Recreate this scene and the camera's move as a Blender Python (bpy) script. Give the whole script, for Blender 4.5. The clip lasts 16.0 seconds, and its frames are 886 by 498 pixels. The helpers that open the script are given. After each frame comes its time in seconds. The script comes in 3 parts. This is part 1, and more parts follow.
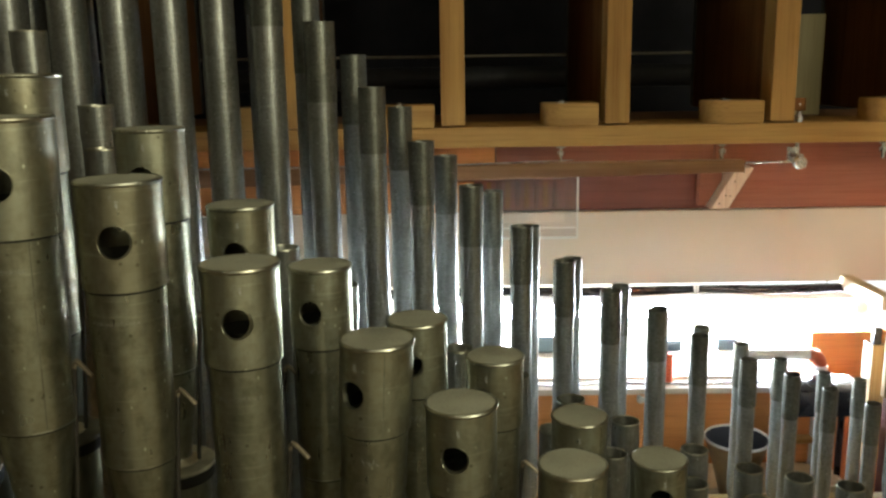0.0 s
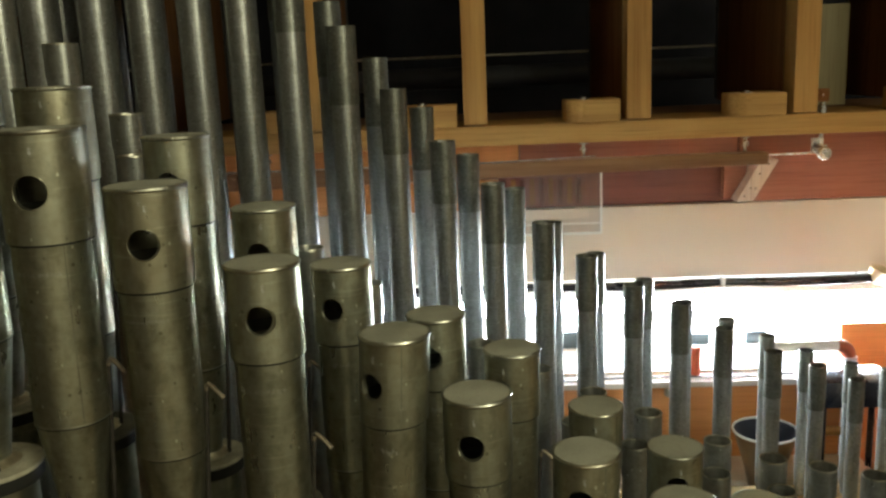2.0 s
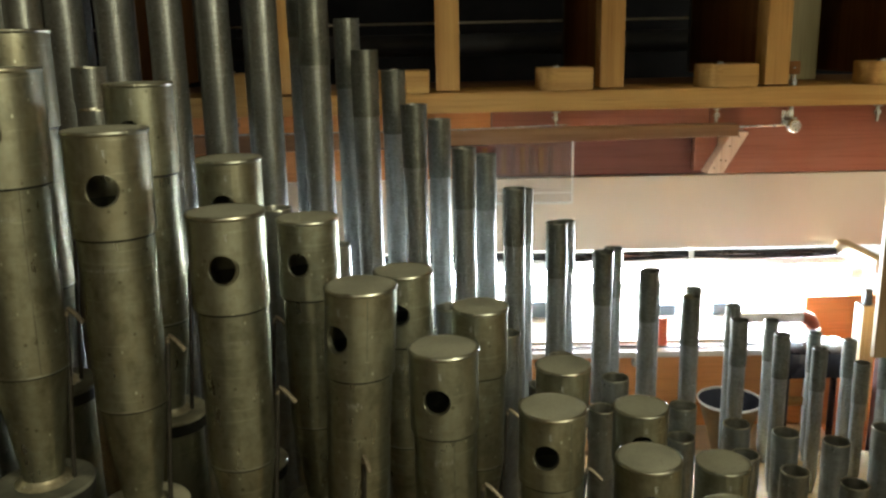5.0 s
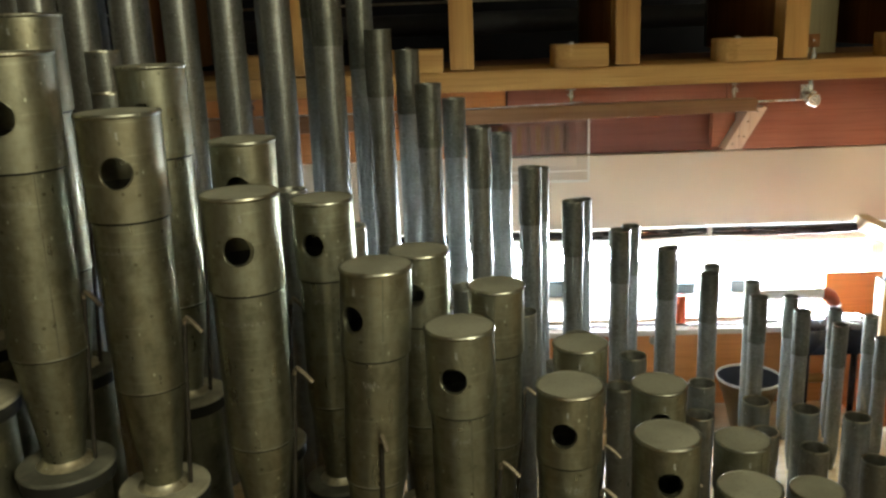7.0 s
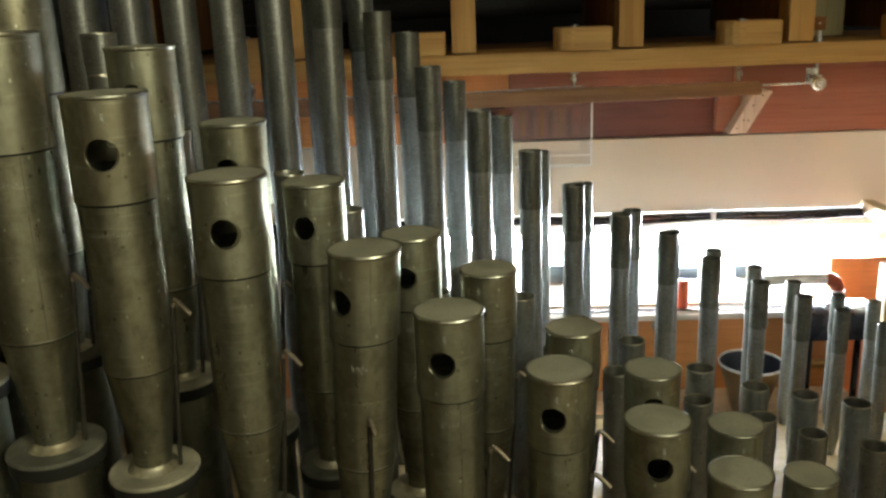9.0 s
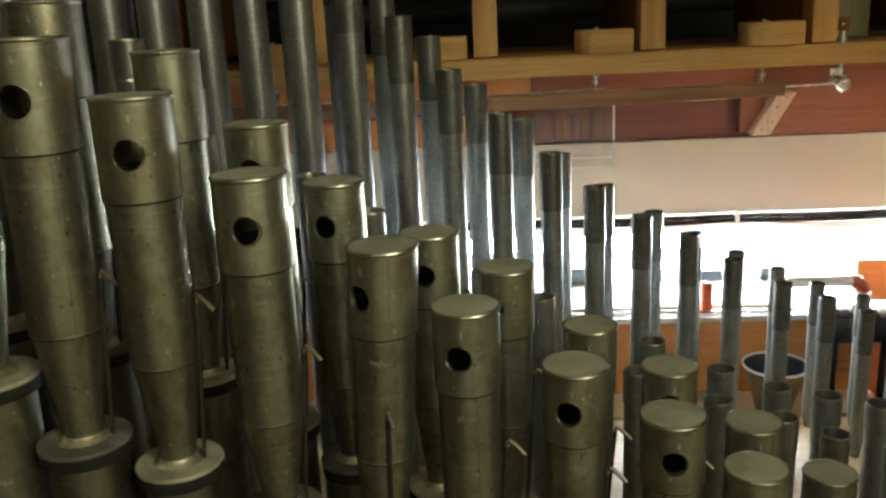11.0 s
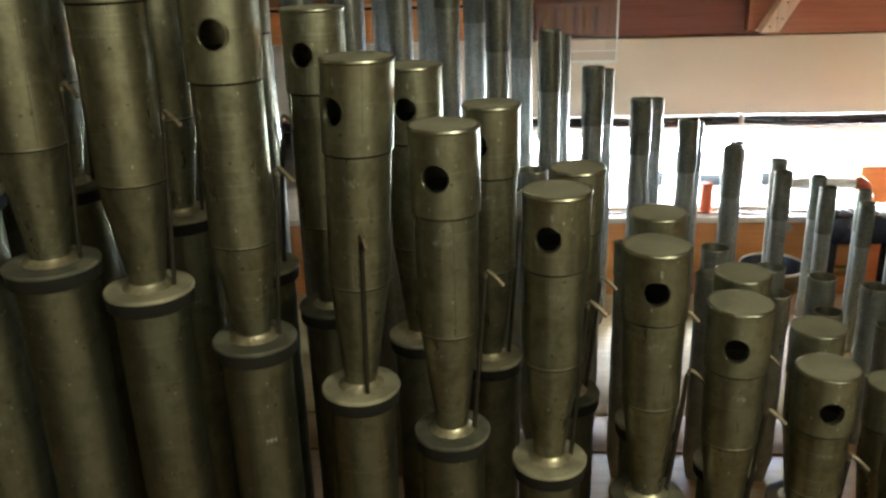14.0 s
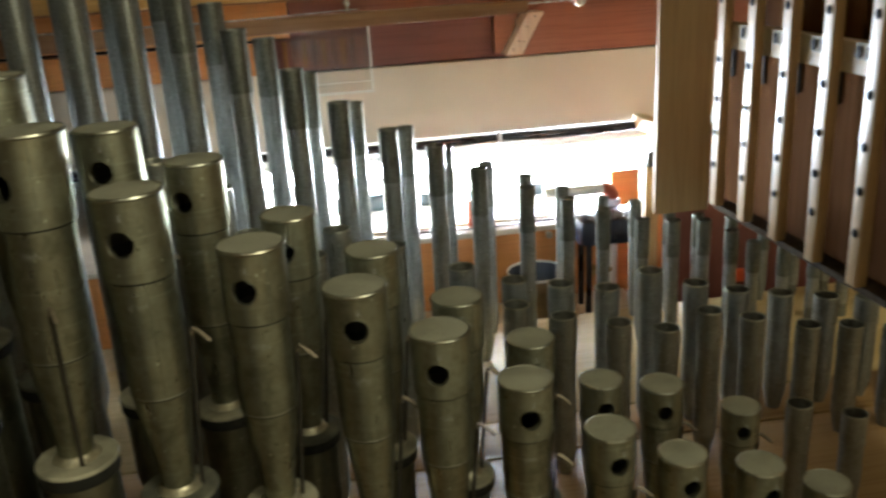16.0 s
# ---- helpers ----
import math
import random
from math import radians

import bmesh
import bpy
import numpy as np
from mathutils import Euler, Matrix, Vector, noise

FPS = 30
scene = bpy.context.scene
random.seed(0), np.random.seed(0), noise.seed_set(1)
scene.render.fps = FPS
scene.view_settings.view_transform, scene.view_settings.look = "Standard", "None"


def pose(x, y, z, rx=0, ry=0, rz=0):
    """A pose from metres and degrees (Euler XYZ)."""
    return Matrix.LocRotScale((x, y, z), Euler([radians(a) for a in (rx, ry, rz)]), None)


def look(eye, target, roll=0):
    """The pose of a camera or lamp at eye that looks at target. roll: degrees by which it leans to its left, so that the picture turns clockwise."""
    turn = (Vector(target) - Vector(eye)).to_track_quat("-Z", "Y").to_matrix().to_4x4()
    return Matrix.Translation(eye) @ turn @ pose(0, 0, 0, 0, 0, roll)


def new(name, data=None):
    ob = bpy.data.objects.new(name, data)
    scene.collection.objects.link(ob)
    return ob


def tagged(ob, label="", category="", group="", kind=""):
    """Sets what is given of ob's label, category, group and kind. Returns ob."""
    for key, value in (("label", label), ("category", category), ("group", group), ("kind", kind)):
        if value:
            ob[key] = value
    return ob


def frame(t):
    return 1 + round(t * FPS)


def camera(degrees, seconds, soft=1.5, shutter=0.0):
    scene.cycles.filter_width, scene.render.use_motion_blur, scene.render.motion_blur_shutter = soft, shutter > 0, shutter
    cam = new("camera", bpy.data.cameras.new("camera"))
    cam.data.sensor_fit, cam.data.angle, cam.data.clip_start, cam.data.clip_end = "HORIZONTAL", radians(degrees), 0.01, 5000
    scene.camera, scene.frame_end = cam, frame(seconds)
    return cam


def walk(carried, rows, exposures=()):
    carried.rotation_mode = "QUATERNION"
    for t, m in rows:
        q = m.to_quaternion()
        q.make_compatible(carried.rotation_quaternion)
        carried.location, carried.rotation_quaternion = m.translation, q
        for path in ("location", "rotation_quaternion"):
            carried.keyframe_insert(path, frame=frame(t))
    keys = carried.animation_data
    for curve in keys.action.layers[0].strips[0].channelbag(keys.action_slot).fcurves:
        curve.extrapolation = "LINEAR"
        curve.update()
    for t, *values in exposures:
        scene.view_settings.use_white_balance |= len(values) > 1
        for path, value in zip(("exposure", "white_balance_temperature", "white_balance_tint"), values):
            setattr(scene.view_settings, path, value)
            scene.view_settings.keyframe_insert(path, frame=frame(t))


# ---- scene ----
cam = camera(54.5, 16.0, soft=2.6, shutter=0.3)
PATH = [
    (0, (0.114, 0.141, 1.565), (0.105, 2.098, 1.154), -0.9),
    (0.5, (0.118, 0.139, 1.564), (0.095, 2.095, 1.151), -1.4),
    (1, (0.124, 0.135, 1.568), (0.072, 2.09, 1.149), -2.4),
    (1.5, (0.12, 0.126, 1.57), (0.034, 2.083, 1.168), -1.9),
    (2, (0.123, 0.125, 1.567), (0.042, 2.08, 1.155), -2.4),
    (2.5, (0.126, 0.124, 1.566), (0.044, 2.08, 1.157), -2.7),
    (3, (0.133, 0.123, 1.563), (0.078, 2.079, 1.148), -2.5),
    (3.5, (0.134, 0.129, 1.556), (0.149, 2.077, 1.101), -1.9),
    (4, (0.128, 0.129, 1.556), (0.127, 2.074, 1.09), -1.5),
    (6.5, (0.123, 0.13, 1.552), (0.084, 2.067, 1.054), -1.7),
    (7, (0.125, 0.131, 1.553), (0.069, 2.063, 1.04), -2.2),
    (7.5, (0.122, 0.13, 1.555), (0.051, 2.057, 1.026), -1.7),
    (8, (0.128, 0.131, 1.555), (0.04, 2.055, 1.017), -1.9),
    (8.5, (0.132, 0.134, 1.553), (0.057, 2.056, 1.005), -2.2),
    (11, (0.139, 0.125, 1.549), (0.005, 2.048, 1.017), -2.8),
    (11.5, (0.129, 0.113, 1.546), (-0.072, 2.025, 0.995), -2.9),
    (12, (0.137, 0.108, 1.517), (-0.043, 1.999, 0.889), -2.7),
    (12.5, (0.144, 0.104, 1.5), (-0.013, 1.977, 0.818), -2.7),
    (13, (0.151, 0.1, 1.496), (0.028, 1.975, 0.81), -2.1),
    (13.5, (0.145, 0.104, 1.495), (-0.002, 1.975, 0.803), -2.1),
    (14, (0.15, 0.127, 1.491), (0.004, 2.0, 0.804), -1.8),
    (14.5, (0.152, 0.162, 1.489), (-0.14, 2.03, 0.838), -3.2),
    (15, (0.157, 0.183, 1.487), (-0.157, 2.018, 0.756), -5.3),
    (15.5, (0.172, 0.143, 1.5), (0.168, 2.027, 0.828), -4.5),
    (16, (0.211, 0.112, 1.507), (0.49, 1.98, 0.847), -3.4),
]
walk(cam, [(t, look(eye, target, roll)) for t, eye, target, roll in PATH],
     exposures=[(0.0, 0.31), (2.0, 0.32), (8.5, 0.27), (12.0, 0.20), (14.0, 0.22), (14.5, 0.20), (15.0, 0.66), (15.5, 0.45), (16.0, 0.10)])

# ---- light ----
world = bpy.data.worlds.new("world")
scene.world = world
world.use_nodes = True
world.node_tree.nodes["Background"].inputs["Color"].default_value = (0.9, 0.8, 0.6, 1)
world.node_tree.nodes["Background"].inputs["Strength"].default_value = 0.02


# warm room lamp above and behind the camera
bulb = bpy.data.lights.new("room_lamp", "POINT")
bulb.energy, bulb.color, bulb.shadow_soft_size = 30.5, (0.98, 0.955, 0.70), 0.26
new("room_lamp", bulb).location = (0.98, -0.56, 2.08)


# ---- materials ----
def material(name):
    m = bpy.data.materials.new(name)
    m.use_nodes = True
    nt = m.node_tree
    return m, nt, nt.nodes["Principled BSDF"]


def link(nt, a, b):
    nt.links.new(a, b)


def coords(nt, scale=(1, 1, 1)):
    tc = nt.nodes.new("ShaderNodeTexCoord")
    mp = nt.nodes.new("ShaderNodeMapping")
    mp.inputs["Scale"].default_value = scale
    oi = nt.nodes.new("ShaderNodeObjectInfo")
    sh = nt.nodes.new("ShaderNodeVectorMath")
    sh.operation = "MULTIPLY_ADD"
    link(nt, oi.outputs["Random"], sh.inputs[0])
    sh.inputs[1].default_value = (7.3, 3.1, 5.7)
    link(nt, tc.outputs["Object"], sh.inputs[2])
    link(nt, sh.outputs[0], mp.inputs["Vector"])
    return mp.outputs["Vector"]


def noise_tex(nt, vec, scale, detail=4.0, rough=0.55):
    n = nt.nodes.new("ShaderNodeTexNoise")
    n.inputs["Scale"].default_value, n.inputs["Detail"].default_value = scale, detail
    n.inputs["Roughness"].default_value = rough
    link(nt, vec, n.inputs["Vector"])
    return n.outputs["Fac"]


def ramp(nt, fac, stops):
    r = nt.nodes.new("ShaderNodeValToRGB")
    el = r.color_ramp.elements
    while len(el) < len(stops):
        el.new(0.5)
    for e, (p, c) in zip(el, stops):
        e.position = p
        e.color = (*c, 1) if len(c) == 3 else c
    link(nt, fac, r.inputs["Fac"])
    return r.outputs["Color"]


def mix(nt, fac, a, b, mode="MIX"):
    n = nt.nodes.new("ShaderNodeMix")
    n.data_type, n.blend_type = "RGBA", mode
    for sock, v in ((n.inputs[0], fac), (n.inputs[6], a), (n.inputs[7], b)):
        if isinstance(v, (int, float)):
            sock.default_value = v
        elif isinstance(v, tuple):
            sock.default_value = (*v, 1) if len(v) == 3 else v
        else:
            link(nt, v, sock)
    return n.outputs[2]


def bump(nt, bsdf, height, strength, dist):
    b = nt.nodes.new("ShaderNodeBump")
    b.inputs["Strength"].default_value, b.inputs["Distance"].default_value = strength, dist
    link(nt, height, b.inputs["Height"])
    link(nt, b.outputs["Normal"], bsdf.inputs["Normal"])


def grey(v):
    return (v, v, v)


def metal(name, dark, light, spot, spot_scale, r0, r1, metallic=1.0, spots=0.5, relief=0.06, tarnish=0.45, blotch=0.75, coat=0.0):
    m, nt, b = material(name)
    v = coords(nt)
    big = noise_tex(nt, coords(nt, (34, 34, 20)), 1, 6, 0.62)
    blot = noise_tex(nt, coords(nt, (85, 85, 60)), 1, 4, 0.6)
    streak = noise_tex(nt, coords(nt, (230, 230, 10)), 1, 3)
    fine = noise_tex(nt, v, spot_scale, 3)
    col = ramp(nt, big, [(0.32, dark), (0.68, light)])
    col = mix(nt, ramp(nt, fine, [(0.45, grey(0)), (0.66, grey(spots))]), col, mix(nt, 1.0, col, spot, "MULTIPLY"))
    col = mix(nt, ramp(nt, streak, [(0.50, grey(0)), (0.76, grey(0.6))]), col, mix(nt, 1.0, col, (0.74, 0.72, 0.66), "MULTIPLY"))
    col = mix(nt, ramp(nt, blot, [(0.48, grey(0)), (0.66, grey(blotch))]), col, mix(nt, 1.0, col, (0.62, 0.61, 0.57), "MULTIPLY"))
    # brown tarnish
    tarn = noise_tex(nt, coords(nt, (22, 22, 9)), 1, 5, 0.6)
    col = mix(nt, ramp(nt, tarn, [(0.48, grey(0)), (0.66, grey(tarnish))]), col, mix(nt, 1.0, col, (0.86, 0.70, 0.55), "MULTIPLY"))
    # small dark pits and stains
    pit = nt.nodes.new("ShaderNodeTexVoronoi")
    pit.inputs["Scale"].default_value = 95
    link(nt, v, pit.inputs["Vector"])
    col = mix(nt, ramp(nt, pit.outputs["Distance"], [(0.05, grey(0.8)), (0.12, grey(0))]), col, mix(nt, 1.0, col, (0.4, 0.38, 0.33), "MULTIPLY"))
    # rubbed specks and fine cross scratches
    speck = nt.nodes.new("ShaderNodeTexVoronoi")
    speck.inputs["Scale"].default_value = 150
    link(nt, coords(nt, (1.0, 1.0, 0.6)), speck.inputs["Vector"])
    bright = tuple(min(1.0, c * 1.7) for c in light)
    col = mix(nt, ramp(nt, speck.outputs["Distance"], [(0.06, grey(0.85)), (0.11, grey(0))]), col, bright)
    cross = noise_tex(nt, coords(nt, (30, 30, 520)), 1, 3, 0.6)
    col = mix(nt, ramp(nt, cross, [(0.58, grey(0)), (0.74, grey(0.25))]), col, bright)
    link(nt, col, b.inputs["Base Color"])
    b.inputs["Metallic"].default_value = metallic
    b.inputs["Specular Tint"].default_value = (0.32, 0.32, 0.30, 1)
    b.inputs["Coat Weight"].default_value, b.inputs["Coat Roughness"].default_value = coat, 0.14
    rough = mix(nt, 0.5, ramp(nt, blot, [(0.3, grey(r0)), (0.7, grey(r1 + 0.05))]), ramp(nt, streak, [(0.35, grey(r0)), (0.7, grey(r1))]))
    link(nt, rough, b.inputs["Roughness"])
    bump(nt, b, mix(nt, 0.35, big, fine), relief, 0.0010)
    return m


PIPE = metal("dull_pipe_metal", (0.31, 0.308, 0.226), (0.405, 0.405, 0.302), (0.82, 0.80, 0.74), 240, 0.27, 0.43, 0.87, 0.55, 0.15, 0.4, 0.75, 0.05)
LOWER = metal("oxidised_pipe_metal", (0.28, 0.279, 0.204), (0.385, 0.386, 0.286), (0.80, 0.78, 0.72), 240, 0.24, 0.41, 0.90, 0.6, 0.17, 0.42, 0.8, 0.05)
BOOT = metal("boot_zinc", (0.21, 0.212, 0.155), (0.29, 0.292, 0.218), (0.85, 0.83, 0.8), 220, 0.33, 0.46, 0.95, 0.35)
SPOT = metal("spotted_metal", (0.285, 0.295, 0.275), (0.38, 0.39, 0.368), (0.72, 0.72, 0.68), 330, 0.28, 0.42, 0.78, 0.75, 0.20, 0.15, 0.35, 0.40)
SLIDE = metal("tuning_slide_metal", (0.16, 0.166, 0.142), (0.235, 0.242, 0.21), (0.66, 0.66, 0.62), 300, 0.32, 0.46, 0.78, 0.7, 0.18, 0.3, 0.5, 0.35)
OPEN = metal("open_pipe_metal", (0.285, 0.294, 0.265), (0.38, 0.39, 0.355), (0.76, 0.76, 0.72), 260, 0.26, 0.38, 0.80, 0.5, 0.06, 0.2, 0.45, 0.40)
SEAM = metal("dull_seam_solder", (0.22, 0.222, 0.168), (0.33, 0.335, 0.255), (0.7, 0.7, 0.66), 300, 0.40, 0.60)
SOLDER = metal("bright_solder", (0.66, 0.62, 0.46), (0.84, 0.80, 0.62), (0.60, 0.58, 0.5), 300, 0.32, 0.50, 0.88, 0.5, 0.35)
# lighter than the pipes: the highlight along the rims is in this colour
RIM = metal("lightened_rim_metal", (0.42, 0.425, 0.34), (0.54, 0.545, 0.45), (0.8, 0.8, 0.78), 400, 0.30, 0.44)
STEEL = metal("plated_steel", (0.50, 0.51, 0.50), (0.68, 0.68, 0.67), (0.7, 0.7, 0.7), 500, 0.18, 0.34)


def dusty(name, dust, base, low, high):
    m, nt, b = material(name)
    v = coords(nt)
    n = noise_tex(nt, v, 55, 5)
    s = noise_tex(nt, v, 700, 2)
    col = mix(nt, ramp(nt, n, [(low, grey(0.15)), (high, grey(1))]), base, dust)
    col = mix(nt, ramp(nt, s, [(0.55, grey(0)), (0.7, grey(0.35))]), col, (0.2, 0.18, 0.13))
    link(nt, col, b.inputs["Base Color"])
    b.inputs["Metallic"].default_value = 0.25
    link(nt, ramp(nt, n, [(0.3, grey(0.5)), (0.6, grey(0.85))]), b.inputs["Roughness"])
    bump(nt, b, mix(nt, 0.5, n, s), 0.2, 0.0006)
    return m


DUST = dusty("dusty_cap_metal", (0.40, 0.395, 0.30), (0.28, 0.28, 0.21), 0.30, 0.58)
BLOCK = dusty("bare_block_metal", (0.24, 0.235, 0.175), (0.075, 0.076, 0.060), 0.46, 0.74)
PALEBLOCK = dusty("thick_dust_on_block", (0.47, 0.44, 0.32), (0.22, 0.212, 0.155), 0.36, 0.62)


def wood(name, a, b_, along, rough=0.55, ring=38.0, gloss=0.4):
    """Straight-grained wood; along: the axis (0, 1, 2) of the grain."""
    m, nt, b = material(name)
    b.inputs["Specular IOR Level"].default_value = gloss
    sc = [ring] * 3
    sc[along] = ring * 0.045
    v = coords(nt, tuple(sc))
    n1 = noise_tex(nt, v, 1.0, 6, 0.6)
    sc2 = [420.0] * 3
    sc2[along] = 9.0
    n2 = noise_tex(nt, coords(nt, tuple(sc2)), 1.0, 3)
    big = noise_tex(nt, coords(nt), 7, 3)
    col = ramp(nt, n1, [(0.30, a), (0.55, b_), (0.75, tuple(0.5 * (p + q) for p, q in zip(a, b_)))])
    col = mix(nt, ramp(nt, n2, [(0.5, grey(0)), (0.72, grey(0.55))]), col, mix(nt, 1.0, col, (0.6, 0.5, 0.42), "MULTIPLY"))
    col = mix(nt, ramp(nt, big, [(0.35, grey(0)), (0.7, grey(0.35))]), col, mix(nt, 1.0, col, (0.78, 0.72, 0.66), "MULTIPLY"))
    link(nt, col, b.inputs["Base Color"])
    link(nt, ramp(nt, n2, [(0.3, grey(rough - 0.08)), (0.7, grey(rough + 0.12))]), b.inputs["Roughness"])
    bump(nt, b, n2, 0.12, 0.0006)
    return m


PINE_X = wood("pine_along_beam", (0.48, 0.25, 0.069), (0.66, 0.385, 0.12), 0)
PINE_Z = wood("pine_upright", (0.47, 0.235, 0.063), (0.64, 0.36, 0.107), 2)
BLADE = wood("brown_shade_wood", (0.18, 0.080, 0.028), (0.26, 0.122, 0.046), 2, 0.7, 38, 0.08)
LEVER = wood("brown_lever_wood", (0.23, 0.105, 0.042), (0.32, 0.160, 0.068), 0)
RED = wood("red_stained_panel", (0.27, 0.091, 0.053), (0.355, 0.13, 0.073), 0, 0.5, 14)
ORANGE = wood("orange_varnished_wood", (0.60, 0.235, 0.07), (0.72, 0.32, 0.105), 0, 0.4, 18)
PALE_Z = wood("pale_wood_upright", (0.47, 0.285, 0.11), (0.59, 0.395, 0.17), 2, 0.42)
PALE_X = wood("pale_wood_flat", (0.60, 0.46, 0.28), (0.72, 0.60, 0.40), 0, 0.5, 22)
BATTEN = wood("varnished_pale_batten", (0.37, 0.22, 0.09), (0.48, 0.31, 0.135), 2, 0.36, 38, 0.6)
MAROON = wood("dark_maroon_panel", (0.165, 0.054, 0.038), (0.22, 0.076, 0.052), 0, 0.5, 14)
BROWN_Z = wood("brown_pipe_wood", (0.12, 0.050, 0.018), (0.19, 0.086, 0.033), 2, 0.85, 38, 0.04)
CHESTTOP = wood("cream_chest_plank", (0.54, 0.385, 0.165), (0.67, 0.50, 0.245), 0, 0.55, 20)
PALETOP = wood("pale_bench_top", (0.62, 0.54, 0.42), (0.74, 0.66, 0.54), 0, 0.35, 18)
BRACE = wood("pinkish_planed_wood", (0.78, 0.56, 0.42), (0.88, 0.73, 0.60), 2, 0.5, 30)
DARKRED = wood("dark_red_wood", (0.10, 0.030, 0.022), (0.14, 0.045, 0.03), 2, 0.5, 20)


def plain(name, colour, rough=0.6, metallic=0.0, vary=0.12, scale=9.0, fine=300.0, spec=0.5):
    m, nt, b = material(name)
    b.inputs["Specular IOR Level"].default_value = spec
    v = coords(nt)
    n = noise_tex(nt, v, scale, 5)
    f = noise_tex(nt, v, fine, 2)
    col = ramp(nt, n, [(0.3, tuple(c * (1 - vary) for c in colour)), (0.7, tuple(min(1, c * (1 + vary)) for c in colour))])
    link(nt, col, b.inputs["Base Color"])
    b.inputs["Metallic"].default_value = metallic
    link(nt, ramp(nt, n, [(0.3, grey(max(0.05, rough - 0.08))), (0.7, grey(min(1, rough + 0.08)))]), b.inputs["Roughness"])
    bump(nt, b, f, 0.08, 0.0006)
    return m


CREAM = plain("cream_painted_board", (0.78, 0.68, 0.555), 0.6, 0, 0.06, 3)
WHITE = plain("white_paint", (0.78, 0.76, 0.72), 0.55, 0, 0.04)
BLACK = plain("black_plastic", (0.018, 0.018, 0.022), 0.3, 0, 0.3, 20)
BLACKWALL = plain("black_board", (0.030, 0.030, 0.036), 0.8, 0, 0.4, 4, 300, 0.08)
FELT = plain("grey_felt", (0.06, 0.058, 0.052), 0.95, 0, 0.2, 60)
COPPER = plain("red_copper_elbow", (0.42, 0.12, 0.06), 0.35, 0.3, 0.2, 40)
WPIPE = plain("white_plastic_pipe", (0.80, 0.79, 0.76), 0.35, 0, 0.04)
REDCAN = plain("orange_red_can", (0.60, 0.10, 0.03), 0.4, 0, 0.1)
BLUEGREY = plain("blue_grey_card", (0.13, 0.18, 0.22), 0.6)
DULLBOX = wood("dull_olive_wood", (0.30, 0.25, 0.13), (0.40, 0.34, 0.18), 2)
WALL = plain("plaster_wall", (0.74, 0.72, 0.66), 0.8, 0, 0.1, 2)
FLOORM = wood("worn_floor_boards", (0.17, 0.15, 0.11), (0.23, 0.205, 0.155), 0)
RING = plain("dark_block_side", (0.017, 0.017, 0.014), 0.7, 0.0, 0.3, 60, 300, 0.25)
# darker tan than the rear plank: the lack of light is in the colour
TANPLANK = wood("unlit_tan_plank", (0.27, 0.15, 0.05), (0.37, 0.215, 0.08), 0, 0.5, 22)
TANPOST = wood("tan_upright_board", (0.40, 0.27, 0.13), (0.50, 0.35, 0.18), 2, 0.6, 20)
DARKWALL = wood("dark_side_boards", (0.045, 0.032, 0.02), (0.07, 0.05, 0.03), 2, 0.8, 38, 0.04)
# tarnish and the shade within the hole, both put into this dark colour
INSIDE = plain("dark_shaded_inside", (0.07, 0.068, 0.052), 0.5, 0.5, 0.3, 60, 300, 0.2)
SCRATCH = plain("scratched_bare_metal", (0.46, 0.46, 0.40), 0.5, 0.0)
# brass of the bent tip, made paler for the light it catches
HOOK = plain("lit_brass_hook", (0.20, 0.165, 0.115), 0.45, 0.6, 0.35, 300)
DARKWIRE = plain("dark_brass_wire", (0.034, 0.029, 0.021), 0.55, 0.4, 0.3, 200)
BELLM = plain("dark_bell_metal", (0.03, 0.035, 0.05), 0.45, 0.3, 0.2)
SEATM = plain("dark_navy_vinyl", (0.014, 0.016, 0.026), 0.25, 0, 0.3, 30, 300, 0.3)
CLAMP = plain("dull_clamp_steel", (0.40, 0.36, 0.28), 0.65, 0.1, 0.2, 60, 300, 0.25)
DUCT = plain("dark_duct_plastic", (0.035, 0.036, 0.042), 0.62, 0, 0.3, 14)
TANBRASS = plain("dull_tan_brass", (0.34, 0.22, 0.10), 0.45, 0.5, 0.25, 30)
BRASS = plain("yellow_brass", (0.45, 0.28, 0.10), 0.35, 0.9, 0.2, 40)

GLASS, _nt, _b = material("clear_acrylic")
_b.inputs["Base Color"].default_value = (0.60, 0.57, 0.52, 1)
_b.inputs["Roughness"].default_value = 0.13
_b.inputs["Alpha"].default_value = 0.07
EDGE, _nt, _b = material("acrylic_edge")
_b.inputs["Base Color"].default_value = (0.90, 0.88, 0.82, 1)
_b.inputs["Roughness"].default_value = 0.15
_b.inputs["Alpha"].default_value = 0.95

TUBE, _nt, _b = material("fluorescent_glow")
_b.inputs["Base Color"].default_value = (0.9, 0.9, 0.9, 1)
_b.inputs["Emission Color"].default_value = (0.74, 0.86, 1.0, 1)
_b.inputs["Emission Strength"].default_value = 430.0


# ---- building helpers ----
def thing(name, x, y, z, label, category, group="", kind="", rz=0.0):
    ob = new(name)
    ob.empty_display_size = 0.02
    ob.location = (x, y, z)
    ob.rotation_euler = (0, 0, rz)
    return tagged(ob, label, category, group, kind)


def finish(me, mat, angle=35):
    me.materials.append(mat)
    for p in me.polygons:
        p.use_smooth = True
    me.set_sharp_from_angle(angle=radians(angle))


def part(name, bm, mat, parent=None, label="", angle=35):
    bmesh.ops.recalc_face_normals(bm, faces=bm.faces)
    me = bpy.data.meshes.new(name)
    bm.to_mesh(me)
    bm.free()
    finish(me, mat, angle)
    ob = new(name, me)
    ob.parent = parent
    if label:
        ob["label"] = label
    return ob


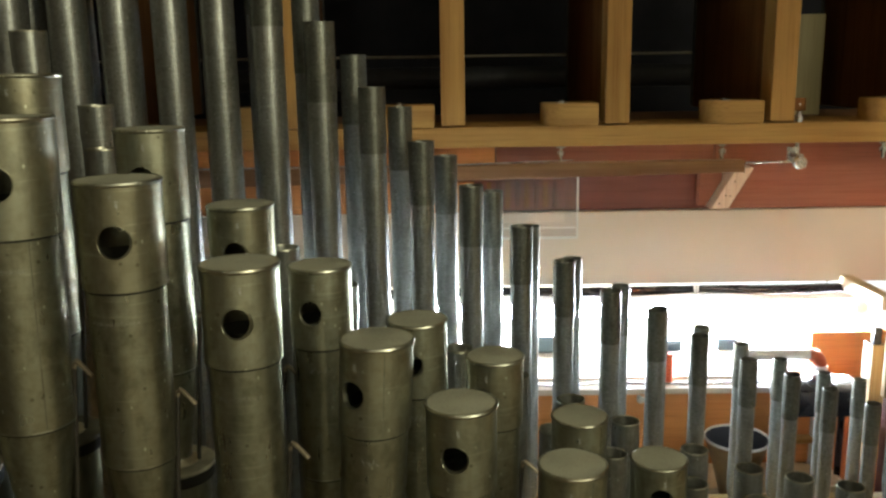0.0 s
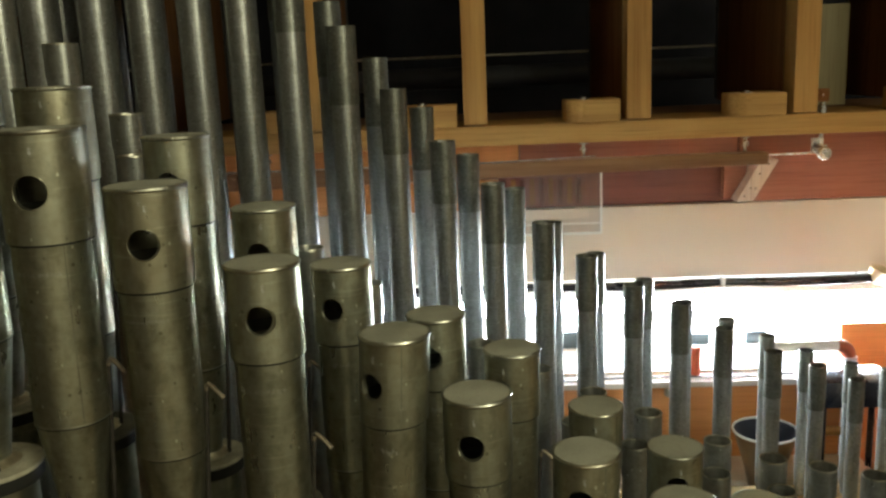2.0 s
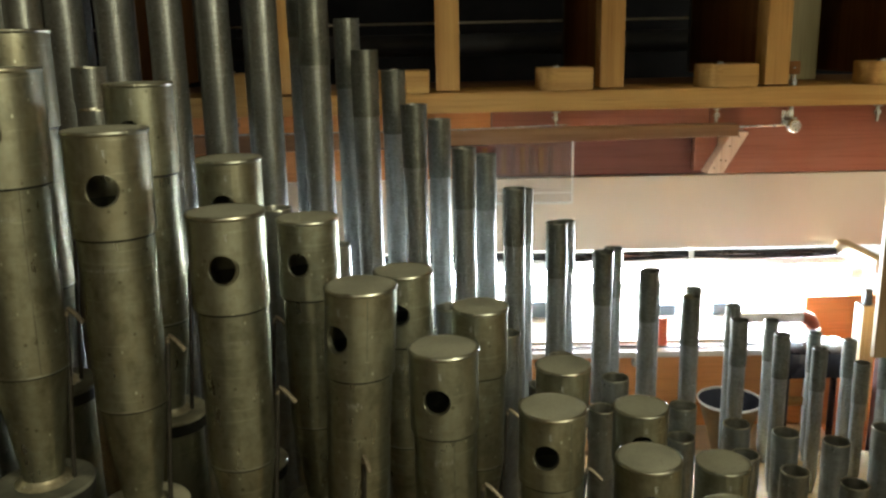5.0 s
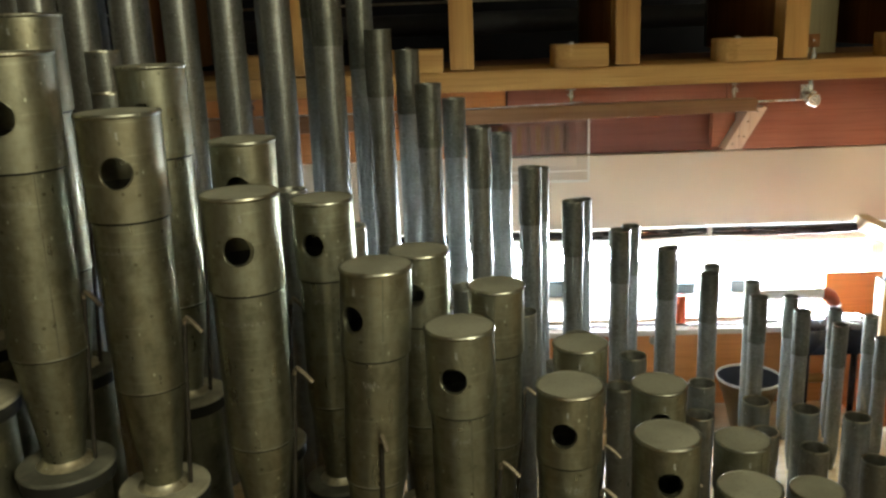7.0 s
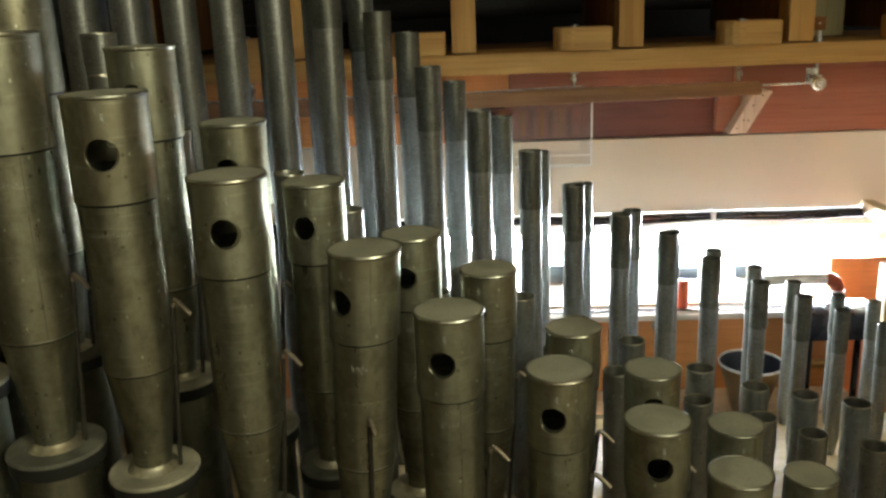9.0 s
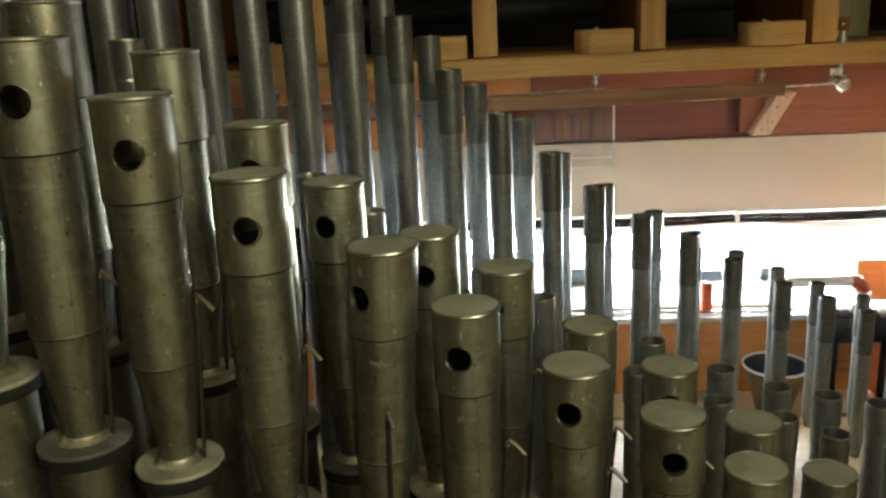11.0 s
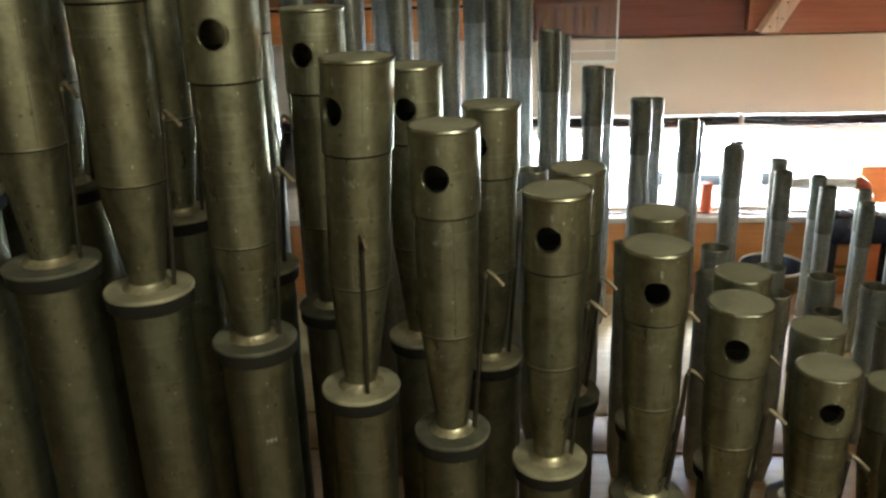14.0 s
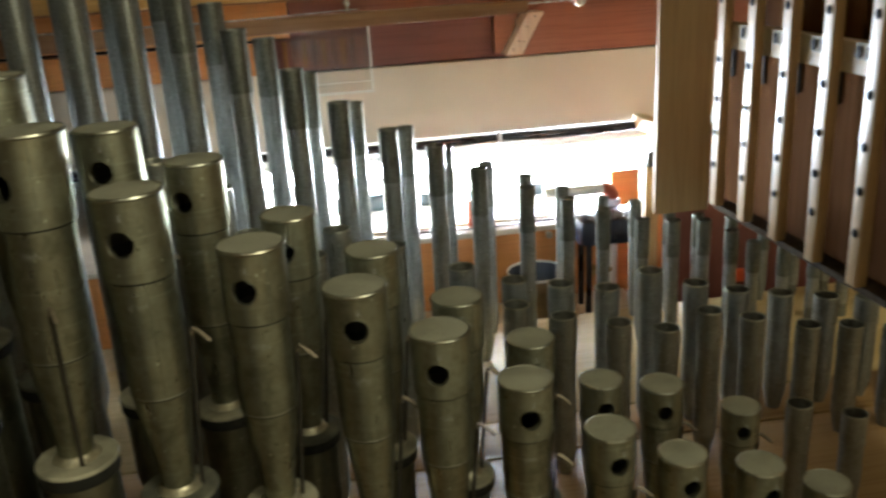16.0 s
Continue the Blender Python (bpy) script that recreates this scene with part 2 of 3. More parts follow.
def lathe(profile, seg=40, at=(0, 0, 0), closed=False):
    """A solid of revolution about z from (radius, height) pairs; radius 0 makes a pole."""
    bm = bmesh.new()
    rings = []
    for r, z in profile:
        if r < 1e-6:
            rings.append([bm.verts.new((at[0], at[1], at[2] + z))])
        else:
            rings.append([bm.verts.new((at[0] + r * math.cos(2 * math.pi * i / seg), at[1] + r * math.sin(2 * math.pi * i / seg), at[2] + z)) for i in range(seg)])
    pairs = list(zip(rings, rings[1:])) + ([(rings[-1], rings[0])] if closed else [])
    for a, b in pairs:
        if len(a) == 1 and len(b) == 1:
            continue
        for i in range(seg):
            j = (i + 1) % seg
            if len(a) == 1:
                bm.faces.new((a[0], b[i], b[j]))
            elif len(b) == 1:
                bm.faces.new((a[i], a[j], b[0]))
            else:
                bm.faces.new((a[i], a[j], b[j], b[i]))
    return bm


def box(x0, x1, y0, y1, z0, z1, bevel=0.0015, bm=None):
    bm = bm or bmesh.new()
    r = bmesh.ops.create_cube(bm, size=1.0)
    for v in r["verts"]:
        v.co = Vector((x0 + (v.co.x + 0.5) * (x1 - x0), y0 + (v.co.y + 0.5) * (y1 - y0), z0 + (v.co.z + 0.5) * (z1 - z0)))
    if bevel:
        es = list({e for v in r["verts"] for e in v.link_edges})
        bmesh.ops.bevel(bm, geom=es, offset=bevel, segments=2, affect="EDGES", profile=0.6)
    return bm


def tube(points, r, seg=10, bm=None, caps=True):
    """A round rod swept along points."""
    bm = bm or bmesh.new()
    pts = [Vector(p) for p in points]
    rings = []
    up = Vector((0.31, 0.17, 0.93)).normalized()
    for i, p in enumerate(pts):
        d = (pts[min(i + 1, len(pts) - 1)] - pts[max(i - 1, 0)]).normalized()
        s = d.cross(up if abs(d.dot(up)) < 0.95 else Vector((1, 0, 0))).normalized()
        u = s.cross(d)
        rings.append([bm.verts.new(p + r * (math.cos(a) * s + math.sin(a) * u)) for a in (2 * math.pi * k / seg for k in range(seg))])
    for a, b in zip(rings, rings[1:]):
        for i in range(seg):
            bm.faces.new((a[i], a[(i + 1) % seg], b[(i + 1) % seg], b[i]))
    if caps:
        bm.faces.new(rings[0])
        bm.faces.new(rings[-1])
    return bm


def prism(outline, y0, y1, bevel=0.0015):
    """An outline in x and z, drawn out along y."""
    bm = bmesh.new()
    f = bm.faces.new([bm.verts.new((x, y0, z)) for x, z in outline])
    ext = bmesh.ops.extrude_face_region(bm, geom=[f])
    for v in ext["geom"]:
        if isinstance(v, bmesh.types.BMVert):
            v.co.y = y1
    if bevel:
        bmesh.ops.bevel(bm, geom=list(bm.edges), offset=bevel, segments=2, affect="EDGES", profile=0.6)
    return bm


def holed_sleeve(name, r, z0, z1, zh, rh, ang, mat, parent, wall=0.0011):
    """A thin cylinder with a round hole through its side at the angle ang, with the wall's thickness shown in the hole."""
    co, no, faces = [], [], []

    def add(th, z, rad=r, n=None):
        co.append((rad * math.cos(th), rad * math.sin(th), z))
        no.append(n or (math.cos(th), math.sin(th), 0))
        return len(co) - 1

    n, w = 40, 1.45 * rh
    a = w / r
    inner, mid, outer = [], [], []
    for k in range(n):
        c, s = math.cos(2 * math.pi * (k + 0.5) / n), math.sin(2 * math.pi * (k + 0.5) / n)
        m = max(abs(c), abs(s))
        inner.append(add(ang + rh * c / r, zh + rh * s))
        mid.append(add(ang + rh * c * 0.5 * (1 + 1.45 / m) / r, zh + rh * s * 0.5 * (1 + 1.45 / m)))
        outer.append(add(ang + w * c / m / r, zh + w * s / m))
    lip = [add(ang + rh * math.cos(p) / r, zh + rh * math.sin(p), r, (0, 0, -math.sin(p)) if abs(math.sin(p)) > 0.7 else (math.sin(ang) * math.cos(p), -math.cos(ang) * math.cos(p), -math.sin(p))) for p in (2 * math.pi * (k + 0.5) / n for k in range(n))]
    lip2 = [add(ang + rh * math.cos(p) / r, zh + rh * math.sin(p), r - wall, no[lip[k]]) for k, p in enumerate(2 * math.pi * (k + 0.5) / n for k in range(n))]
    for k in range(n):
        j = (k + 1) % n
        faces += [(inner[k], mid[k], mid[j], inner[j]), (mid[k], outer[k], outer[j], mid[j]), (lip[k], lip[j], lip2[j], lip2[k])]
    cols = 8
    for lo, hi in ((z0, zh - w), (zh + w, z1)):
        for k in range(cols):
            t0, t1 = ang - a + 2 * a * k / cols, ang - a + 2 * a * (k + 1) / cols
            faces.append((add(t0, lo), add(t1, lo), add(t1, hi), add(t0, hi)))
    rest = 40
    for k in range(rest):
        t0 = ang + a + (2 * math.pi - 2 * a) * k / rest
        t1 = ang + a + (2 * math.pi - 2 * a) * (k + 1) / rest
        faces.append((add(t0, z0), add(t1, z0), add(t1, z1), add(t0, z1)))
    # corners of the patch
    for k in range(n):
        j = (k + 1) % n
        (x0, y0, q0), (x1, y1, q1) = co[outer[k]], co[outer[j]]
        c0, c1 = math.cos(2 * math.pi * (k + 0.5) / n), math.cos(2 * math.pi * (j + 0.5) / n)
        s0, s1 = math.sin(2 * math.pi * (k + 0.5) / n), math.sin(2 * math.pi * (j + 0.5) / n)
        if (abs(c0) > abs(s0)) != (abs(c1) > abs(s1)):
            faces.append((outer[k], add(ang + math.copysign(a, c0), zh + math.copysign(w, s0)), outer[j]))
    me = bpy.data.meshes.new(name)
    me.from_pydata(co, [], faces)
    me.materials.append(mat)
    for p in me.polygons:
        p.use_smooth = True
    me.normals_split_custom_set_from_vertices(no)
    ob = new(name, me)
    ob.parent = parent
    return ob


# ---- setting ----
CHEST = 1.000


def structure(name, bm, mat, label, category):
    return tagged(part(name, bm, mat), label, category, "", "structure")


structure("floor", box(-1.6, 2.0, -1.6, 2.7, -0.05, 0.0, 0), FLOORM, "worn brown boarded floor of the organ chamber", "floor")
structure("ceiling", box(-1.6, 2.0, -1.6, 2.7, 2.6, 2.65, 0), WALL, "plain plastered ceiling over the chamber", "ceiling")
structure("wall_south", box(-1.6, 2.0, -1.65, -1.6, 0.0, 2.6, 0), WALL, "plain plastered wall behind the walkway", "wall")
# out of view; set near and dark to cut light on the left pipes
structure("wall_west", box(-0.95, -0.90, -1.60, 2.70, 0.0, 2.6, 0), DARKWALL, "unseen dark side wall added to darken the left pipes", "wall")
structure("wall_east", box(2.0, 2.05, -1.65, 2.75, 0.0, 2.6, 0), WALL, "plain plastered side wall", "wall")
structure("wall_north", box(-1.6, 2.0, 2.7, 2.75, 0.0, 2.6, 0), BLACKWALL, "black far wall behind the swell shades", "wall")

# ---- pipe chest ----
chest = thing("wind_chest", 0.1, 0.8, 0, "pale wooden wind chest with planked top carrying the pipes", "wind chest")
part("plank", box(-1.0, 1.5, 0.1475, 0.405, CHEST - 0.02, CHEST), CHESTTOP, chest)
# planks before the seam get the darker tan, as lying out of the light
part("plank", box(-1.0, 1.5, 0.079, 0.1435, CHEST - 0.02, CHEST), TANPLANK, chest)
part("plank", box(-1.0, 1.5, 0.0735, 0.0775, CHEST - 0.02, CHEST + 0.001, 0.0008), TANPLANK, chest)
part("plank", box(-1.0, 1.5, -0.144, 0.072, CHEST - 0.02, CHEST), TANPLANK, chest)
part("plank", box(-1.0, 1.5, -0.40, -0.147, CHEST - 0.02, CHEST), TANPLANK, chest)
part("body", box(-0.98, 1.48, -0.38, 0.39, 0.0, CHEST - 0.022), LEVER, chest)


# ---- capped reed pipes ----
def wire(h, x, y, lx, ly):
    """A tuning wire that leans outward, and its bent-over hook."""
    rise = [(x + lx * k, y + ly * k, h * k) for k in (-0.05, 0.3, 0.7, 0.96)]
    hook = [(x + lx * 0.96, y + ly * 0.96, h * 0.96)]
    reach = 0.0095 if lx > 0.004 else 0.003
    for k, d in ((0.02, 0.0011), (0.13, 0.0), (0.27, 0.0006), (0.63, 0.0034), (1.0, 0.0070)):
        hook.append((x + lx + reach * k, y + ly - 0.0032 * k, h - d))
    return rise, hook


def lettering(t, words, size, r, z, ang):
    """Scratched letters, bent round the pipe."""
    cu = bpy.data.curves.new("letters", "FONT")
    cu.body, cu.size, cu.align_x, cu.space_character, cu.resolution_u = words, size, "CENTER", 1.15, 2
    cu.offset = -0.00009
    tmp = bpy.data.objects.new("letters", cu)
    scene.collection.objects.link(tmp)
    me = bpy.data.meshes.new_from_object(tmp.evaluated_get(bpy.context.evaluated_depsgraph_get()))
    bpy.data.objects.remove(tmp)
    bm = bmesh.new()
    bm.from_mesh(me)
    for v in bm.verts:
        a = ang + v.co.x / r
        v.co = (r * math.cos(a), r * math.sin(a), z + v.co.y)
    part("lettering", bm, SCRATCH, t, "thin scratched lettering")


def marks(t, n, r, up, seam1, ang):
    """Illegible scratched writing, as small bars."""
    rnd = random.Random(40 + n)
    bm = bmesh.new()

    def stroke(th, z, w, h, rad):
        c = [bm.verts.new((rad * math.cos(th + a * w / rad), rad * math.sin(th + a * w / rad), z + b * h)) for a, b in ((-0.5, -0.5), (0.5, -0.5), (0.5, 0.5), (-0.5, 0.5))]
        bm.faces.new(c)

    for k in range(2):
        stroke(ang + 0.10 + 0.03 * k, up - 0.0095 - 0.001 * (k % 2), 0.0004, 0.0028, r + 0.0007)
    for k in range(2):
        stroke(ang + 0.12, up - 0.0083 - 0.0024 * k, 0.0016, 0.0004, r + 0.0007)
    if n in (1, 2, 3):
        lettering(t, "VOX HUMANA", 0.0034, r * 0.945 + 0.0002, seam1 - 0.016, -math.pi / 2 - 0.05)
    if n == 2:
        lettering(t, "E", 0.0036, r + 0.0006, up - 0.008, ang)
    th = -math.pi / 2 - 0.35 + rnd.uniform(-0.1, 0.1)
    for k in range(0 if n in (1, 2, 3) else 7):
        th += rnd.uniform(0.05, 0.11)
        z = seam1 - 0.012 + rnd.uniform(-0.0012, 0.0012)
        stroke(th, z, 0.0003, rnd.uniform(0.0012, 0.0028), r * 0.945 + 0.0002)
        if rnd.random() < 0.6:
            stroke(th + 0.02, z + rnd.uniform(-0.001, 0.001), rnd.uniform(0.0008, 0.0016), 0.0003, r * 0.945 + 0.0002)
    tagged(part("scratched_mark", bm, SCRATCH, t, "fine scratched marks"), kind="stuff")


def reed_pipe(x, y, top, length, dia, hole_dx, n, wire_at, wire_h, lean, dusted):
    t = thing("reed_pipe", x - lean, y, CHEST, "dull grey metal capped reed pipe with a round side hole", "organ pipe", "capped reed pipes")
    blk = top - length - CHEST
    up = top - CHEST
    rb = max(0.0184, dia * 0.586)
    r = dia / 2 - 0.0009
    seam1 = up - 0.257 * length
    seam2 = up - (0.70 if length > 0.18 else 0.65 - 2.2 * (0.176 - length)) * length
    # boot and block
    rf = rb * 0.83
    part("boot", lathe([(0, 0), (rf * 0.55, 0), (rf * 0.93, 0.03), (rf * 0.97, blk * 0.5), (rf, blk - 0.0095), (rf * 0.9, blk - 0.0090)], 44), BOOT, t)
    block = part("block", lathe([(rb * 0.9, blk - 0.0026), (rb * 0.985, blk - 0.0025), (rb, blk - 0.0018), (rb * 0.995, blk - 0.0009), (rb * 0.975, blk - 0.0002), (rb * 0.7, blk + 0.0003), (0, blk + 0.0003)], 48), PALEBLOCK if dusted else BLOCK, t, "thick pale dust on the block" if dusted else "dull dark metal block")
    part("block_side", lathe([(rb * 0.88, blk - 0.0100), (rb * 0.955, blk - 0.0098), (rb * 0.97, blk - 0.0088), (rb * 0.975, blk - 0.0028), (rb * 0.90, blk - 0.0026)], 48), RING, block, "dark side of the block")
    rn = dia * 0.235
    part("solder_ring", lathe([(rn * 1.46, blk + 0.0003), (rn * 1.38, blk + 0.0008), (rn * 1.22, blk + 0.0016), (rn * 1.08, blk + 0.0028), (rn * 1.02, blk + 0.0036)], 36), SOLDER, block, "bright solder ring at the neck")
    # resonator
    part("cone", lathe([(rn, blk + 0.001), (rn * 1.03, blk + 0.006), (r * 0.895, seam2 - 0.0010), (r * 0.900, seam2 - 0.0004)], 48), LOWER, t)
    part("seam", lathe([(r * 0.893, seam2 - 0.0008), (r * 0.925, seam2 - 0.0006), (r * 0.930, seam2 - 0.0001), (r * 0.928, seam2 + 0.0003), (r * 0.914, seam2 + 0.0005)], 48), RIM, t, "pale solder seam")
    part("seam_gap", lathe([(r * 0.895, seam2 - 0.0014), (r * 0.9, seam2 - 0.0012), (r * 0.9, seam2 - 0.0007)], 48), RING, t, "dark line under the seam")
    part("body", lathe([(r * 0.922, seam2), (r * 0.947, seam1 + 0.004)], 48), LOWER, t)
    # sliding cap with its hole
    rh = dia * 0.19
    ang = -math.pi / 2 + math.asin(max(-0.8, min(0.8, hole_dx / r)))
    zh = up - (0.137 if length > 0.142 else 0.148) * length
    sleeve = holed_sleeve("sleeve", r + 0.0004, seam1, up - 0.001, zh, rh, ang, PIPE, t)
    turn = random.Random(n + int(3000 * y)).uniform(0.04, 0.26)
    inner = holed_sleeve("inner_tube", r - 0.0016, zh - 2.0 * rh, zh + 2.0 * rh, zh - 0.1 * rh * turn, rh, ang - turn * rh / r, LOWER, sleeve)
    inner["label"] = "inner tube seen through the hole"
    # added dark ring, keeps the inside of the hole nearly black
    part("lining", lathe([(r - 0.0030, zh - 2.0 * rh), (r - 0.0030, zh - 1.05 * rh), (r - 0.0034, zh - 1.04 * rh)], 36), INSIDE, sleeve, "dark inside standing in for tarnish and shade")
    part("sleeve_lip", lathe([(r * 0.93, seam1 + 0.0004), (r - 0.0002, seam1 - 0.0001), (r + 0.0003, seam1), (r + 0.0004, seam1 + 0.0002)], 48), LOWER, sleeve)
    # dark ring on the body stands in for the shadow under the lip
    part("sleeve_gap", lathe([(r * 0.9455 + 0.0001, seam1 - 0.0013), (r * 0.9455 + 0.0003, seam1 - 0.0010), (r * 0.947 + 0.0003, seam1 + 0.0002)], 48), RING, sleeve, "dark ring painted as the sleeve's shadow")
    part("cap", lathe([(0, up + 0.0005), (dia * 0.25, up + 0.0004), (dia / 2 - 0.0022, up - 0.0001), (dia / 2 - 0.0012, up - 0.0002)], 56), DUST, sleeve, "dusty flat cap")
    # rim in the lighter metal, which paints in the light on its edge
    part("cap_rim", lathe([(dia / 2 - 0.0013, up - 0.0003), (dia / 2 - 0.0008, up + 0.0001), (dia / 2 - 0.0001, up - 0.0003), (dia / 2 + 0.0002, up - 0.0011), (dia / 2 - 0.0001, up - 0.0019), (dia / 2 - 0.0008, up - 0.0025)], 56), RIM, sleeve, "rim lightened for its edge highlight")
    bm = bmesh.new()
    rings = []
    for q, h in ((1.0, -0.0014), (1.0, 0.0), (1.015, 0.00015), (1.03, 0.0001)):
        rings.append([])
        for k in range(32):
            c, sn = math.cos(2 * math.pi * k / 32), math.sin(2 * math.pi * k / 32)
            th = ang + rh * q * c / r
            rings[-1].append(bm.verts.new(((r + 0.0004 + h) * math.cos(th), (r + 0.0004 + h) * math.sin(th), zh + rh * q * sn)))
    for ra, rb2 in zip(rings, rings[1:]):
        for k in range(32):
            bm.faces.new((ra[k], ra[(k + 1) % 32], rb2[(k + 1) % 32], rb2[k]))
    part("hole_rim", bm, LOWER, sleeve, "cut edge of the hole")
    marks(t, n, r, up, seam1, ang)
    rnd = random.Random(n * 7 + int(1000 * y))
    for z0, z1, rr in ((seam1 + 0.001, up - 0.003, r + 0.0005), (seam2 + 0.001, seam1 - 0.001, r * 0.947 + 0.0002)):
        th = -math.pi / 2 + rnd.choice((0.28, 0.45, 0.7, -0.75))
        bm = bmesh.new()
        zs = [z0 + (z1 - z0) * k / 12 for k in range(13)]
        r_low = r * 0.922 if rr < r else rr
        row = []
        for k, z in enumerate(zs):
            q = r_low + (rr - r_low) * k / 12 + 0.0002
            w = rnd.uniform(0.00022, 0.00042) / q
            row.append([bm.verts.new((q * math.cos(th + a), q * math.sin(th + a), z)) for a in (-w, w)])
        for p, q in zip(row, row[1:]):
            bm.faces.new((p[0], p[1], q[1], q[0]))
        if (abs(th - ang) > 0.55 or rr < r) and rnd.random() < 0.55:
            part("solder_seam", bm, SEAM, t, "dark upright solder seam")
        else:
            bm.free()
    if n % 3 == 0:
        bm = bmesh.new()
        rnd = random.Random(n)
        for k in range(5):
            th, z = -1.25 + 0.07 * k, blk - 0.055 + rnd.uniform(-0.001, 0.001)
            w, h = ((0.0004, 0.0035), (0.0022, 0.0005))[k % 2]
            rr = rf * 0.992 + 0.0003
            bm.faces.new([bm.verts.new((rr * math.cos(th + p * w / rr), rr * math.sin(th + p * w / rr), z + q * h)) for p, q in ((-0.5, -0.5), (0.5, -0.5), (0.5, 0.5), (-0.5, 0.5))])
        tagged(part("boot_mark", bm, SCRATCH, t, "fine scratched marks"), kind="stuff")
    # tuning wire
    wa = radians(wire_at)
    rise, hook = wire(wire_h, 0.58 * rb * math.cos(wa), 0.58 * rb * math.sin(wa), *((0.0072, 0.0) if wire_at > -20 else (0.0035, -0.0085)))
    w = part("tuning_wire", tube([(a, b, blk + c) for a, b, c in rise], 0.0013, 8), DARKWIRE, t, "dark tuning wire")
    part("hook", tube([(a, b, blk + c) for a, b, c in hook], 0.0013, 8), HOOK, w, "brass hook of the wire, paler as if lit")
    # the resonator leans a little in its socket
    for ob in t.children_recursive if lean else ():
        if ob.name.split(".")[0] not in ("boot", "block", "block_side", "solder_ring", "tuning_wire", "hook", "boot_mark"):
            for v in ob.data.vertices:
                v.co.x += lean * (v.co.z - blk) / length
    return t


FRONT = [  # x, top, length, diameter, hole offset, lean of the resonator
    (-0.195, 1.642, 0.243, 0.0470, 0.0, 0.0), (-0.139, 1.601, 0.229, 0.0450, 0.002, 0.0), (-0.0884, 1.5465, 0.2124, 0.0430, 0.002, 0.003),
    (-0.0392, 1.5172, 0.1975, 0.0404, 0.0033, 0.001), (0.0151, 1.4764, 0.1862, 0.0386, 0.0018, 0.001), (0.0795, 1.4378, 0.1763, 0.0368, -0.0106, 0.009),
    (0.1199, 1.4045, 0.1703, 0.0362, -0.0037, 0.0), (0.1755, 1.3709, 0.1543, 0.0354, -0.0048, 0.002), (0.2259, 1.3415, 0.148, 0.0350, -0.002, -0.002),
    (0.2702, 1.310, 0.139, 0.0340, -0.0047, 0.0), (0.3179, 1.2731, 0.131, 0.0328, -0.0012, 0.0), (0.369, 1.2325, 0.122, 0.0319, 0.001, 0.0),
    (0.416, 1.2077, 0.115, 0.0306, 0.0005, 0.0), (0.4681, 1.1915, 0.110, 0.0302, 0.002, 0.0), (0.5157, 1.1697, 0.103, 0.0299, 0.002, 0.0)]
BACK = [
    (-0.238, 1.650, 0.248, 0.0470, 0.0, 0.0), (-0.179, 1.604, 0.232, 0.0455, 0.0, 0.0), (-0.1232, 1.5655, 0.213, 0.0440, 0.0, 0.0),
    (-0.0533, 1.5348, 0.202, 0.0395, 0.0, 0.0), (-0.0044, 1.4908, 0.193, 0.0388, 0.0, 0.0), (0.0398, 1.4545, 0.1841, 0.0375, -0.0039, 0.001),
    (0.0956, 1.4209, 0.1712, 0.0366, -0.0029, 0.0), (0.1417, 1.3975, 0.1635, 0.0353, -0.0075, 0.002), (0.1929, 1.3585, 0.1508, 0.0344, -0.004, 0.002),
    (0.242, 1.3299, 0.143, 0.0350, -0.002, 0.0), (0.2954, 1.2905, 0.135, 0.0350, -0.002, 0.0), (0.3448, 1.254, 0.127, 0.0336, -0.002, 0.0),
    (0.3951, 1.2153, 0.119, 0.0312, -0.001, 0.0), (0.4406, 1.2052, 0.114, 0.0315, -0.0025, 0.0), (0.5027, 1.178, 0.107, 0.0286, -0.0034, 0.0)]
for n, (x, top, length, dia, hx, lean) in enumerate(FRONT):
    reed_pipe(x, 0.540, top, length, dia, hx, n - 1, {1: -48, 5: -65}.get(n, 2 + 5 * (n % 3)), 0.093 if n < 8 else 0.076, lean, n % 2 == 1)
for n, (x, top, length, dia, hx, lean) in enumerate(BACK):
    reed_pipe(x, 0.630, top, length, dia, hx, n, 4 + 6 * (n % 3), 0.094 if n < 8 else 0.078, lean, n % 3 < 2)


# ---- open flue pipes ----
def open_pipe(x, y, top, dia, slide, mat, label, group):
    t = thing("flue_pipe", x, y, CHEST, label, "organ pipe", group)
    h, r = top - CHEST, dia / 2
    s = h - slide
    part("body", lathe([(r * 0.6, 0), (r * 0.98, 0.022), (r, 0.026), (r, s + 0.004)], 32), mat, t)
    w = 0.0008
    part("tuning_slide", lathe([(r, s), (r + w, s), (r + w, h - 0.0004), (r + w - 0.0003, h), (r - 0.0003, h), (r - 0.0006, h - 0.001), (r - 0.0006, h - 0.10)], 32), SLIDE if mat is SPOT else mat, t, "darker sliding tuning collar")
    # short pipes take the lighter rim, a painted glint on the edge
    part("rim", lathe([(r - 0.0006, h - 0.0008), (r - 0.0004, h + 0.0003), (r + w - 0.0001, h + 0.0003), (r + w + 0.0002, h - 0.0008)], 32), RIM if mat is OPEN else SLIDE, t, "thin rim, lightened for its highlight on short pipes")
    return t


TALL = "tall spotted-metal flue pipe with a dark tuning slide on top"
SHORT = "short open grey metal pipe with a thin bright rim"
NEAR = [1.546, 1.486, 1.436, 1.389, 1.348, 1.312, 1.288, 1.256, 1.226, 1.207, 1.188, 1.169, 1.163, 1.159, 1.14, 1.122, 1.11, 1.10, 1.095, 1.09]
